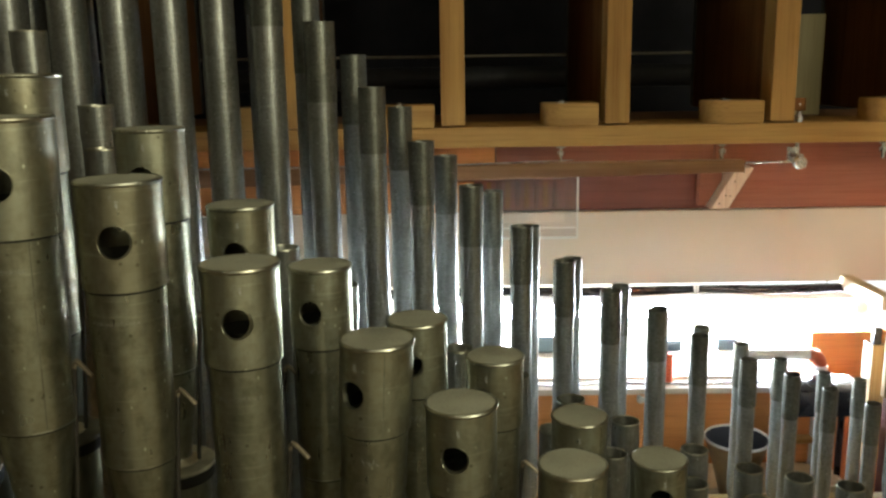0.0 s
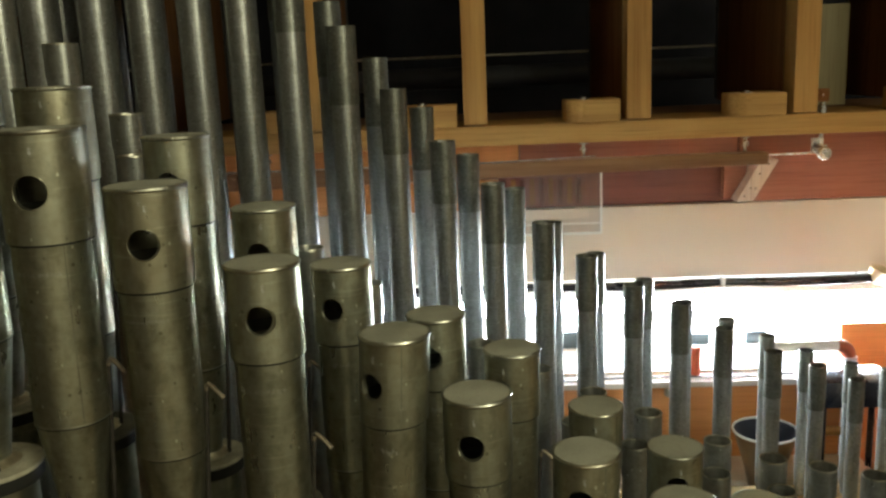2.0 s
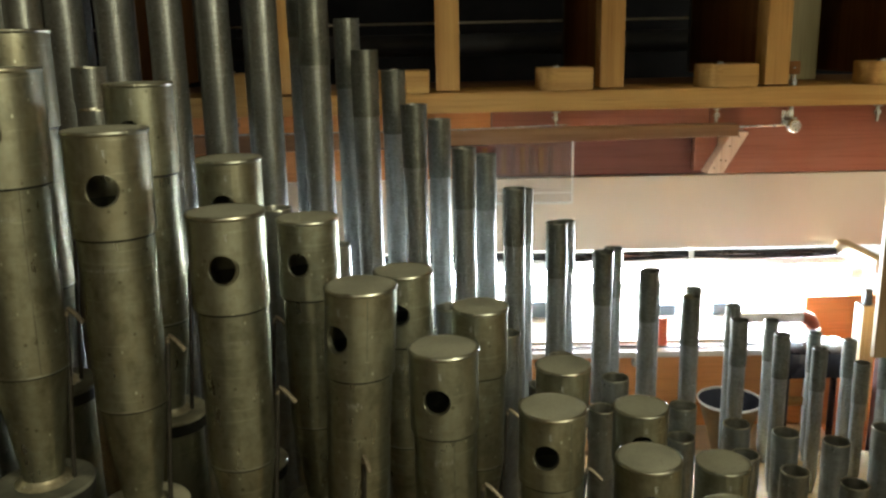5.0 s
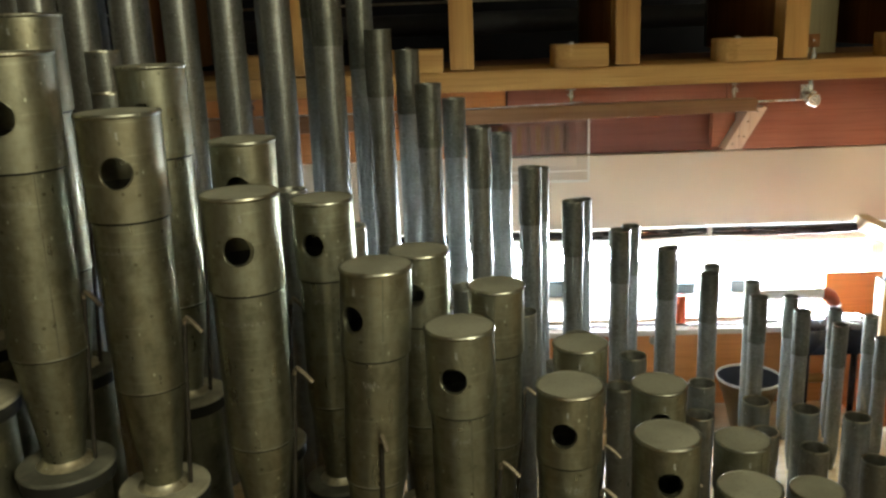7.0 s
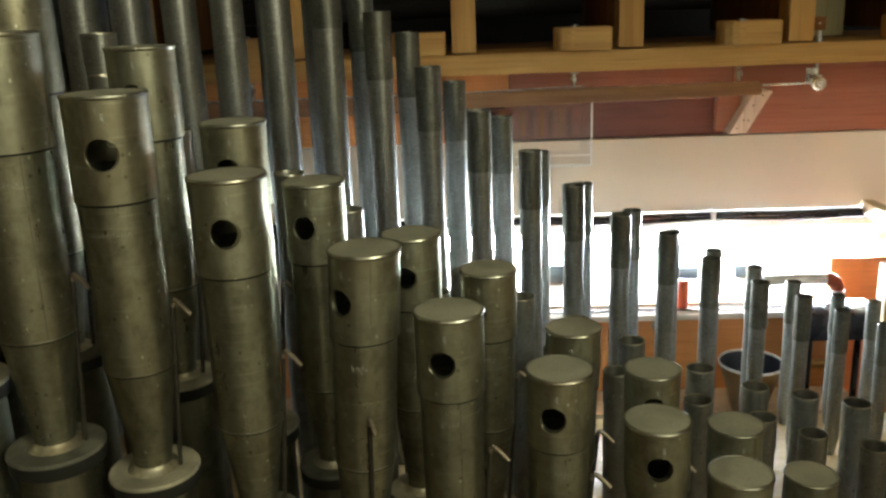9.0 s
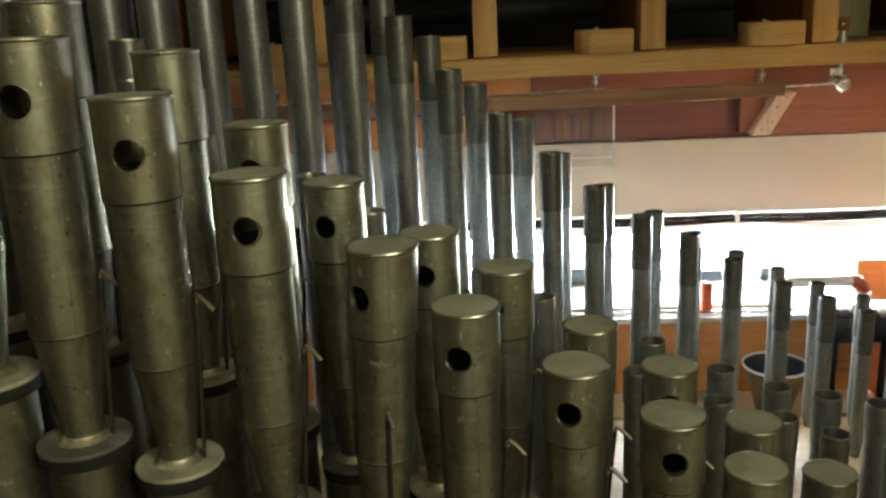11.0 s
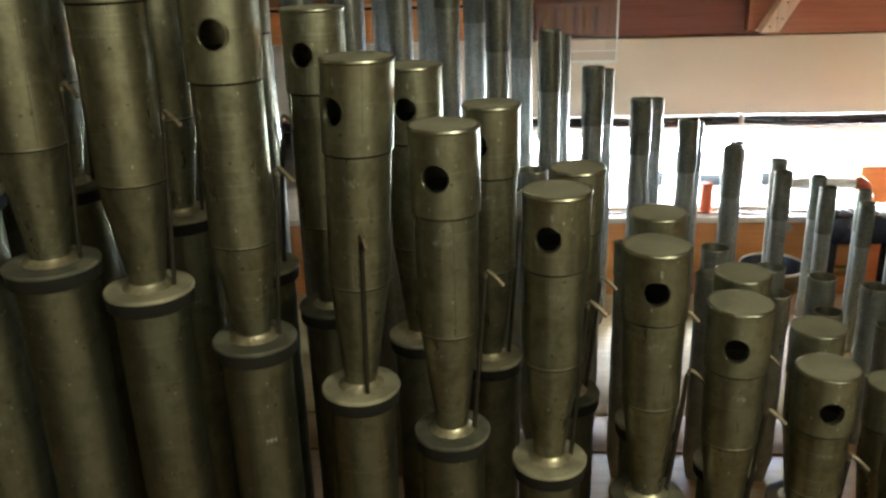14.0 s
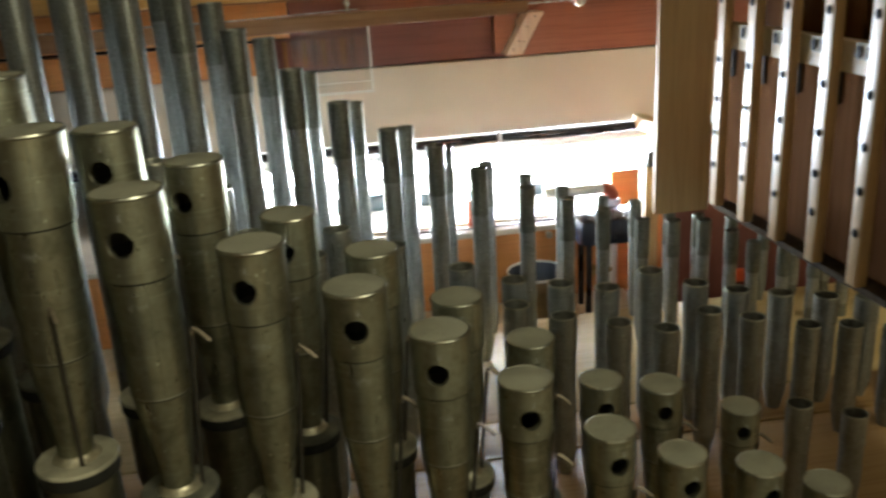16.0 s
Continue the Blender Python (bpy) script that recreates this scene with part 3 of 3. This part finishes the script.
NEAR_X = [0.034, 0.087, 0.142, 0.199, 0.248, 0.302, 0.356, 0.407, 0.466, 0.518, 0.564, 0.616, 0.658, 0.700, 0.739, 0.771, 0.815, 0.86, 0.905, 0.95]
for k, (x, z) in enumerate(zip(NEAR_X, NEAR)):
    open_pipe(x, 1.10, z, max(0.0165, 0.0285 - 0.0012 * k), max(0.03, 0.072 - 0.002 * k), SPOT, TALL, "front row of tall flue pipes")
for k, x in enumerate((-0.021, -0.077, -0.130, -0.182, -0.238, -0.292, -0.356, -0.420)):
    open_pipe(x, 1.10, 1.616 + 0.085 * k + 0.004 * k * k, 0.0325 + 0.0017 * k, 0.085 + 0.008 * k, SPOT, TALL, "front row of tall flue pipes")
FAR_X = [0.114, 0.170, 0.216, 0.269, 0.330, 0.380, 0.433, 0.485, 0.535, 0.592, 0.638, 0.687, 0.73, 0.78, 0.83, 0.88, 0.93]
FAR = [1.462, 1.418, 1.374, 1.333, 1.297, 1.268, 1.242, 1.219, 1.198, 1.179, 1.169, 1.15, 1.14, 1.13, 1.12, 1.11, 1.10]
for k, (x, z) in enumerate(zip(FAR_X, FAR)):
    open_pipe(x, 1.18, z, max(0.0155, 0.0262 - 0.0012 * k), max(0.03, 0.07 - 0.002 * k), SPOT, TALL, "back row of tall flue pipes")
for k in range(9):
    open_pipe(0.060 - 0.0535 * k, 1.18, 1.521 + 0.058 * k + 0.003 * k * k, 0.0275 + 0.0016 * k, 0.075 + 0.006 * k, SPOT, TALL, "back row of tall flue pipes")
for k in range(-2, 10):
    open_pipe(-0.190 + 0.0522 * k, 0.90, 1.01 + 0.528 * 0.911 ** k + (0.012 if k < 0 else 0), 0.0285 - 0.0005 * k, 0.03, OPEN, SHORT, "short open pipes")
for x, z in ((0.346, 1.208), (0.399, 1.188), (0.447, 1.178), (0.497, 1.168), (0.544, 1.181), (0.595, 1.161), (0.642, 1.148), (0.693, 1.138), (0.747, 1.128), (0.797, 1.12), (0.847, 1.112), (0.897, 1.106)):
    open_pipe(x, 0.90, z, 0.0242, 0.03, OPEN, SHORT, "short open pipes")
for k in range(9):
    open_pipe(-0.162 + 0.0522 * k, 0.835, 1.01 + 0.496 * 0.9065 ** k, 0.025 - 0.0003 * k, 0.03, OPEN, SHORT, "short open pipes")
for x, z in ((0.327, 1.207), (0.385, 1.189), (0.4305, 1.172), (0.486, 1.158), (0.535, 1.146), (0.579, 1.159), (0.625, 1.146), (0.686, 1.130), (0.734, 1.124), (0.785, 1.113), (0.835, 1.106)):
    open_pipe(x, 0.835, z, 0.0232, 0.03, OPEN, SHORT, "short open pipes")
for x, z in ((0.609, 1.114), (0.664, 1.096)):
    open_pipe(x, 0.72, z, 0.0205, 0.03, OPEN, SHORT, "short open pipes")

# ---- swell frame behind the pipes ----
structure("beam", box(-0.9, 1.6, 1.42, 1.56, 1.449, 1.479, 0.0025), PINE_X, "light varnished pine beam under the swell shades", "beam")
for n, x in enumerate((-0.613, -0.3725, -0.132, 0.1085, 0.349, 0.590, 0.831, 1.072)):
    t = thing("swell_shade", x + 0.0175, 1.43, 1.482, "open brown swell shade with a light pine front post", "swell shade", "swell shades")
    part("post", box(-0.0175, 0.0175, -0.018, 0.03, 0.0, 0.85, 0.002), PINE_Z, t, "light pine edge post")
    part("blade", box(-0.0165, 0.0005, 0.031, 0.39, 0.004, 0.85, 0.002), BLADE, t, "brown wooden blade")
    part("felt_edge", box(-0.0185, 0.0025, 0.391, 0.402, 0.004, 0.85, 0.003), FELT, t, "grey felt edge")
    b = thing("pivot_block", x - 0.050, 1.43, 1.4795, "small light wooden pivot block with rounded end, on the beam", "wooden block", "pivot blocks")
    out = [(-0.040, 0.012), (-0.038, 0.003), (-0.034, -0.008), (-0.026, -0.016), (-0.012, -0.020), (0.040, -0.020), (0.040, 0.035), (-0.040, 0.035)]
    bm = bmesh.new()
    f = bm.faces.new([bm.verts.new((p, q, 0)) for p, q in out])
    for v in bmesh.ops.extrude_face_region(bm, geom=[f])["geom"]:
        if isinstance(v, bmesh.types.BMVert):
            v.co.z = 0.033
    bmesh.ops.bevel(bm, geom=list(bm.edges), offset=0.0012, segments=2, affect="EDGES")
    part("block", bm, PINE_X, b)
    part("washer", lathe([(0, 0.0365), (0.004, 0.0365), (0.0045, 0.0355), (0.0075, 0.0350), (0.0080, 0.0330)], 24, (-0.012, 0.002, 0)), STEEL, b)
    part("bolt", lathe([(0, -0.056), (0.0025, -0.056), (0.003, -0.050), (0.003, -0.046), (0.0055, -0.0455), (0.0055, -0.0395), (0.003, -0.039), (0.003, -0.034), (0.0075, -0.0335), (0.0075, -0.0325)], 6, (-0.012, 0.002, 0)), STEEL, b)

structure("shade_floor", box(-0.9, 1.6, 1.562, 1.95, 1.440, 1.470, 0.001), LEVER, "dim brown board floor behind the beam", "board")
rail = thing("rail", 0, 1.90, 1.588, "thin pale metal rail in the dark behind the shades", "rail")
part("bar", tube([(-0.9, 0, 0), (2.0, 0, 0.0)], 0.0025, 8), CLAMP, rail)
duct = thing("duct", 0, 1.93, 1.545, "glossy black horizontal wind duct behind the shades", "duct")
part("pipe", tube([(-0.9, 0, 0), (2.0, 0, 0)], 0.022, 24), DUCT, duct)
for x in (-0.40, 0.19, 0.78):
    part("coupling", tube([(x - 0.018, 0, 0), (x + 0.018, 0, 0)], 0.0228, 24), DUCT, duct)
wb = thing("box", 0.776, 1.75, 1.471, "pale wooden box standing behind the swell shades", "box")
part("body", box(-0.03, 0.03, 0, 0.05, 0, 0.18, 0.002), DULLBOX, wb)

# lever and its joint
lv = thing("lever", 0.12, 1.40, 1.400, "long brown wooden lever hanging under the beam", "lever")
part("bar", prism([(-0.45, -0.004), (0.433, 0.009), (0.433, 0.0265), (0.33, 0.0270), (-0.45, 0.0225)], 0.0, 0.022), LEVER, lv)
part("rod", tube([(0.40, 0.011, 0.0205), (0.436, 0.011, 0.0215), (0.500, 0.002, 0.0232)], 0.0016, 8), STEEL, lv, "thin bright steel rod")
part("trace_wire", tube([(-0.45, -0.004, 0.026), (0.0, -0.004, 0.0265), (0.18, -0.004, 0.031)], 0.0009, 6), STEEL, lv, "thin steel wire")
jt = thing("rod_joint", 0.630, 1.395, 1.423, "plated steel eye joint on a bolt through the beam", "joint")
bm = lathe([(0.004, -0.006), (0.0085, -0.006), (0.0098, -0.004), (0.0098, 0.004), (0.0085, 0.006), (0.004, 0.006)], 28, closed=True)
bmesh.ops.rotate(bm, verts=bm.verts, cent=(0, 0, 0), matrix=Matrix.Rotation(radians(90), 3, "X"))
part("eye", bm, STEEL, jt)
bm = lathe([(0, -0.009), (0.0028, -0.0088), (0.004, -0.007), (0.004, 0.007), (0, 0.008)], 20)
bmesh.ops.rotate(bm, verts=bm.verts, cent=(0, 0, 0), matrix=Matrix.Rotation(radians(90), 3, "X"))
part("pin", bm, STEEL, jt)
part("bolt", lathe([(0, 0.008), (0.0045, 0.008), (0.0045, 0.0195), (0.0032, 0.020), (0.0032, 0.056), (0.0062, 0.0562), (0.0062, 0.0640), (0.0038, 0.0645), (0.0038, 0.0715), (0, 0.072)], 14, (0.009, 0.036, 0)), STEEL, jt)
part("arm", box(-0.0035, 0.0055, 0.002, 0.04, 0.006, 0.012, 0.001), STEEL, jt)
part("strap", box(-0.006, 0.008, 0.030, 0.034, -0.004, 0.0195, 0.0008), STEEL, jt)
cl = thing("clip", 0.638, 1.431, 1.4955, "small dark brown bracket on top of the joint bolt", "bracket")
part("plate", box(-0.011, 0.009, -0.004, 0.004, 0, 0.019, 0.001), BLADE, cl)
part("rivet", box(-0.002, 0.001, -0.0052, -0.0042, 0.008, 0.011, 0.0004), STEEL, cl)

# ---- back wall and lit recess ----
structure("panel_red", box(0.570, 1.6, 1.600, 1.62, 1.322, 1.438, 0.001), RED, "red stained wooden panel", "panel")
structure("panel_maroon", box(0.192, 0.568, 1.606, 1.62, 1.322, 1.404, 0.001), MAROON, "dark maroon stained wooden panel", "panel")
structure("panel_strip", box(0.20, 0.568, 1.600, 1.62, 1.406, 1.438, 0.001), RED, "red stained strip over the maroon panel", "panel")
structure("panel_orange", box(-0.9, 0.198, 1.602, 1.62, 1.380, 1.438, 0.001), ORANGE, "orange varnished board", "panel")
structure("panel_orange_low", box(-0.9, 0.190, 1.600, 1.618, 1.322, 1.374, 0.001), ORANGE, "orange varnished lower board", "panel")
structure("panel_cream", box(-0.9, 1.6, 1.600, 1.62, 1.191, 1.320, 0.0015), CREAM, "smooth cream painted board over the lit recess", "panel")
structure("recess_ceiling", box(-0.9, 1.6, 1.622, 2.30, 1.196, 1.21, 0), WHITE, "white underside over the lit bench", "panel")
structure("recess_side", box(-0.14, -0.12, 1.622, 2.30, 0.70, 1.195, 0), WHITE, "white end of the lit recess", "panel")
structure("recess_back", box(-0.9, 1.6, 2.30, 2.32, 0.70, 1.21, 0), WHITE, "white back of the lit recess", "panel")

br = thing("brace", 0.5525, 1.55, 1.330, "pale unpainted diagonal wooden brace", "brace")
strut = part("strut", prism([(0.0, 0.0), (0.0290, 0.0005), (0.0680, 0.0675), (0.0390, 0.0675)], 0.0, 0.05), BRACE, br)

part("cleat", box(-0.012, 0.026, 0.030, 0.049, 0.001, 0.066, 0.001), RED, br, "red stained cleat")
for u, v in ((0.012, 0.008), (0.022, 0.021), (0.030, 0.020), (0.036, 0.044), (0.050, 0.060)):
    part("nail_hole", box(u, u + 0.0025, -0.0006, -0.0001, v, v + 0.0025, 0), BLADE, strut, "dark nail hole")
ac = thing("plastic_box", 0.258, 1.46, 1.3025, "clear acrylic box fixed to the panel", "plastic box")
part("front", box(-0.060, 0.060, 0, 0.002, 0, 0.10, 0), GLASS, ac)
part("side", box(0.058, 0.060, 0.0025, 0.13, 0, 0.10, 0), GLASS, ac)
part("bottom", box(-0.060, 0.0575, 0.0025, 0.13, 0, 0.002, 0), GLASS, ac)
part("edge", box(-0.060, 0.061, -0.0012, -0.0002, -0.001, 0.0028, 0), EDGE, ac, "pale polished edge")
part("edge", box(0.0580, 0.061, -0.0012, -0.0002, 0.0029, 0.10, 0), EDGE, ac, "pale polished edge")
part("edge", box(-0.060, 0.0578, -0.0010, -0.0002, 0.016, 0.0178, 0), EDGE, ac, "pale polished edge")
vt = thing("vent", 0.262, 1.594, 1.328, "vent with narrow upright slits behind the clear box", "vent")
part("backing", box(-0.10, 0.055, 0.0, 0.004, 0, 0.05, 0.0005), MAROON, vt)
for k in range(9):
    part("slat", box(-0.095 + 0.016 * k, -0.087 + 0.016 * k, -0.006, -0.0005, 0.003, 0.047, 0.0005), BLADE if k % 2 else DARKRED, vt)

cb = thing("cable", 0.0, 1.592, 1.1885, "black cables and a pale lead strung under the panel edge", "cable")
pts = [(-0.6 + 0.05 * k, 0.0, -0.0035 + 0.0008 * math.sin(k * 0.9) - 0.002 * abs(math.sin(k * 0.21))) for k in range(29)]
part("lead", tube(pts, 0.0058, 8), BLACK, cb)
part("second_lead", tube([(p[0], -0.005, p[2] - 0.0062 + 0.001 * math.sin(p[0] * 9)) for p in pts], 0.0036, 8), BLACK, cb)
part("pale_lead", tube([(0.12 + 0.02 * k, -0.008, -0.0105 - 0.006 * math.sin(math.pi * ((0.12 + 0.02 * k - 0.545) % 0.33) / 0.33)) for k in range(35)], 0.0013, 6), WPIPE, cb, "thin pale sagging lead")
part("tie", box(0.541, 0.548, -0.012, 0.006, -0.014, 0.004, 0.001), WHITE, cb, "white cable tie")
part("tie_tail", tube([(0.5445, -0.010, -0.013), (0.5445, -0.011, -0.019), (0.546, -0.011, -0.024)], 0.0011, 6), WHITE, cb, "loose white tail")

lamp = thing("fluorescent_lamp", 0.475, 1.675, 1.122, "glowing white fluorescent tube under a white tray over the bench", "lamp")
part("glowing_tube", tube([(-0.40, 0, 0), (0.385, 0, 0)], 0.013, 20), TUBE, lamp)
part("end_cap", tube([(0.386, 0, 0), (0.41, 0, 0)], 0.0135, 20), WHITE, lamp)
part("end_cap", tube([(-0.425, 0, 0), (-0.401, 0, 0)], 0.0135, 20), WHITE, lamp)
part("tray", box(-0.425, 0.41, -0.022, 0.04, 0.022, 0.032, 0.002), WHITE, lamp)
part("holder", box(0.388, 0.406, -0.006, 0.012, 0.0125, 0.0215, 0.001), WHITE, lamp)
part("holder", box(-0.421, -0.403, -0.006, 0.012, 0.0125, 0.0215, 0.001), WHITE, lamp)
for x in (-0.36, 0.34):
    part("hanger", tube([(x, 0.01, 0.032), (x, 0.01, 0.0735)], 0.002, 8), STEEL, lamp)

bar = thing("side_rail", 0.808, 1.45, 1.180, "bare pale wooden side rail of the recess", "rail")
part("bar", box(-0.010, 0.012, 0, 0.149, 0, 0.022, 0.0015), PALE_X, bar)

BENCH = 1.067
bn = thing("bench", 0.0, 1.42, 0.0, "orange wooden bench with a pale lit top", "bench")
part("top", box(-0.9, 0.64, 0.0, 0.87, BENCH - 0.010, BENCH, 0.002), PALETOP, bn, "pale top")
part("front", box(-0.9, 0.755, 0.008, 0.026, 0.935, BENCH - 0.011, 0.001), ORANGE, bn)
part("shelf", box(-0.9, 0.72, -0.07, 0.03, 0.900, 0.933, 0.002), PALE_X, bn)
part("plinth", box(-0.9, 0.755, 0.012, 0.6, 0.0, 0.898, 0.002), RED, bn)
structure("panel_orange_right", box(0.758, 0.95, 1.60, 1.618, 0.0, 1.098, 0.001), ORANGE, "orange varnished panel at the end of the bench", "panel")

for x in (0.415, 0.584):
    kn = thing("knob", x, 1.4275, 1.051, "small dull metal knob on the bench front", "knob", "knobs of the bench")
    bm = lathe([(0, 0.016), (0.0052, 0.0158), (0.0060, 0.0145), (0.0060, 0.0105), (0.0035, 0.0095), (0.0035, 0.0)], 20)
    bmesh.ops.rotate(bm, verts=bm.verts, cent=(0, 0, 0), matrix=Matrix.Rotation(radians(90), 3, "X"))
    part("body", bm, CLAMP, kn)
cord = thing("cord", 0.0, 1.440, BENCH + 0.0014, "thin dark cord lying along the bench", "cord")
part("run", tube([(0.10 + 0.04 * k, 0.004 * math.sin(1.1 * k), 0) for k in range(14)], 0.0013, 6), BLACK, cord)
can = thing("can", 0.4655, 1.455, BENCH, "small orange-red can on the bench", "can")
part("body", lathe([(0, 0), (0.0085, 0), (0.0090, 0.001), (0.0090, 0.043), (0.0082, 0.046), (0, 0.046)], 28), REDCAN, can)
for x, y, w, h in ((0.246, 1.60, 0.085, 0.030), (0.398, 1.60, 0.026, 0.024), (0.488, 1.60, 0.040, 0.020), (0.592, 1.60, 0.034, 0.022)):
    cd = thing("card_box", x, y, BENCH, "small blue-grey card box on the bench", "box", "boxes on the bench")
    part("body", box(0, w, 0, 0.03, 0, h - 0.006, 0.001), BLUEGREY, cd)
    part("lid", box(-0.0008, w + 0.0008, -0.0008, 0.0308, h - 0.0055, h, 0.001), BLUEGREY, cd)
sl = thing("wood_strip", 0.30, 1.462, BENCH, "thin tan wooden strip lying on the bench", "strip")
part("body", box(-0.25, 0.30, 0, 0.02, 0, 0.003, 0.0008), TANPOST, sl)
structure("recess_shelf", box(0.645, 1.6, 1.63, 2.29, 1.0, 1.019, 0.001), WHITE, "white shelf behind the end panel", "shelf")

wp = thing("wind_conduit", 0.698, 1.43, BENCH, "white plastic pipe with a red-brown elbow", "pipe")
part("run", tube([(-0.118, 0, 0.050), (-0.018, 0, 0.050)], 0.0085, 24), WPIPE, wp)
part("elbow", tube([(-0.018 + 0.018 * math.sin(a), 0, 0.032 + 0.018 * math.cos(a)) for a in (math.pi / 2 * k / 8 for k in range(9))], 0.0105, 24), COPPER, wp, "red-brown elbow")
part("collar", tube([(0, 0, 0.032), (0, 0, 0.017)], 0.0128, 24), WPIPE, wp)
part("drop", tube([(0, 0, 0.017), (0, 0, -BENCH)], 0.0088, 24), WPIPE, wp)
branch = part("branch", tube([(0, 0, -0.092), (-0.034, 0, -0.092)], 0.0085, 20), BRASS, wp, "brass side branch")
part("nut", tube([(-0.034, 0, -0.092), (-0.046, 0, -0.092)], 0.0115, 6), BRASS, branch, "brass hexagon nut")

st = thing("stool", 0.675, 1.36, 0.0, "black padded stool with thin black legs", "stool")
part("seat", box(-0.065, 0.064, -0.03, 0.05, 1.050, 1.095, 0.014), SEATM, st)
for lx, ly in ((0.045, -0.01), (-0.045, -0.01), (0.045, 0.03), (-0.045, 0.03)):
    part("leg", tube([(lx, ly, 1.060), (lx, ly, 0.0)], 0.005, 10), BLACK, st)

bl = thing("pipe_bell", 0.539, 1.33, -0.0115, "dark conical metal bell with a pale rolled rim", "organ pipe")
part("bell", lathe([(0.011, 0.86), (0.018, 0.93), (0.031, 0.985), (0.0460, 1.034)], 48), TANBRASS, bl)
part("inside", lathe([(0.0452, 1.034), (0.030, 0.985), (0.017, 0.93), (0.0, 0.92)], 48), BELLM, bl, "dark inside")
part("rim", lathe([(0.0450, 1.0335), (0.0470, 1.0325), (0.0477, 1.035), (0.0467, 1.0368), (0.0450, 1.036)], 48, closed=True), WPIPE, bl, "pale rolled rim")
part("stem", lathe([(0, 0.0115), (0.009, 0.0115), (0.0113, 0.86), (0, 0.86)], 28), BRASS, bl)

# ---- right-hand rack of wooden pipes ----
structure("panel_dark", box(0.76, 1.6, 1.33, 1.35, 0.7, 1.23, 0.001), DARKRED, "dark red-brown wooden end panel", "panel")
structure("post_wide", box(0.650, 0.724, 1.142, 1.151, 1.158, 2.58, 0.0015), TANPOST, "pale smooth wooden upright board", "post")
structure("post_narrow", box(0.661, 0.680, 1.20, 1.225, 1.045, 1.207, 0.001), PALE_Z, "narrow pale wooden upright", "post")
pc = thing("post_clip", 0.672, 1.1985, 1.207, "small black clip on top of the narrow upright", "clip")
part("plate", box(-0.0095, 0.0005, 0.003, 0.012, 0.0004, 0.022, 0.001), BLACK, pc)
tg = thing("red_tag", 0.872, 1.3295, 0.967, "small red plastic tag on the end panel", "tag")
part("body", box(-0.013, 0.013, -0.006, 0.0, 0.0, 0.022, 0.002), REDCAN, tg)
rk = thing("pipe_rack", 0.690, 0.72, 1.188, "pale wooden rails carrying the row of wooden pipes", "rack")
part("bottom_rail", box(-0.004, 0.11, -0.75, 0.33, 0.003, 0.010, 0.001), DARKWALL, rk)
# dark sheet added behind the trunks so the gaps between them read dark
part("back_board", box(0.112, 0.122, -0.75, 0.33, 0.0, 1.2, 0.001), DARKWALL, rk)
part("clip_rail", box(-0.0002, 0.0125, -0.75, 0.33, 0.194, 0.222, 0.001), PALE_X, rk)
for k in range(15):
    y = 1.03 - 0.068 * k
    w = thing("wooden_pipe", 0.690, y, 1.1985, "square brown wooden organ pipe with a pale screwed front batten", "organ pipe", "wooden pipes")
    # upper trunk is set back, a shape assumed to put it in shadow
    bm = box(0.014, 0.075, -0.020, 0.0385, 0, 0.186, 0.0015)
    part("trunk", box(0.050, 0.075, -0.020, 0.0385, 0.1862, 1.2, 0.0015, bm), BROWN_Z, w)
    part("mouth", box(0.0105, 0.0138, 0.0180, 0.0375, 0.150, 0.1855, 0.0006), RING, w, "dark mouth under the clip rail")
    batten = part("batten", box(-0.012, -0.0005, 0.001, 0.0165, 0, 1.2, 0.0015), BATTEN, w, "pale varnished front batten")
    for z in (0.05, 0.088, 0.127, 0.172, 0.238, 0.30, 0.36):
        bm = lathe([(0, 0.0020), (0.0028, 0.0016), (0.0046, 0)], 12)
        bmesh.ops.rotate(bm, verts=bm.verts, cent=(0, 0, 0), matrix=Matrix.Rotation(radians(-90), 3, "Y"))
        bmesh.ops.translate(bm, verts=bm.verts, vec=(-0.012, 0.009, z))
        part("screw", bm, RING, batten)
    if k:
        clamp = part("clamp", box(-0.004, -0.0005, 0.021, 0.045, 0.197, 0.212, 0.001), CLAMP, w, "small steel clamp")
    for y2 in (0.026, 0.040) if k else ():
        part("clamp_screw", box(-0.0055, -0.0042, y2 - 0.0038, y2 + 0.0038, 0.199, 0.209, 0.0008), RING, clamp)
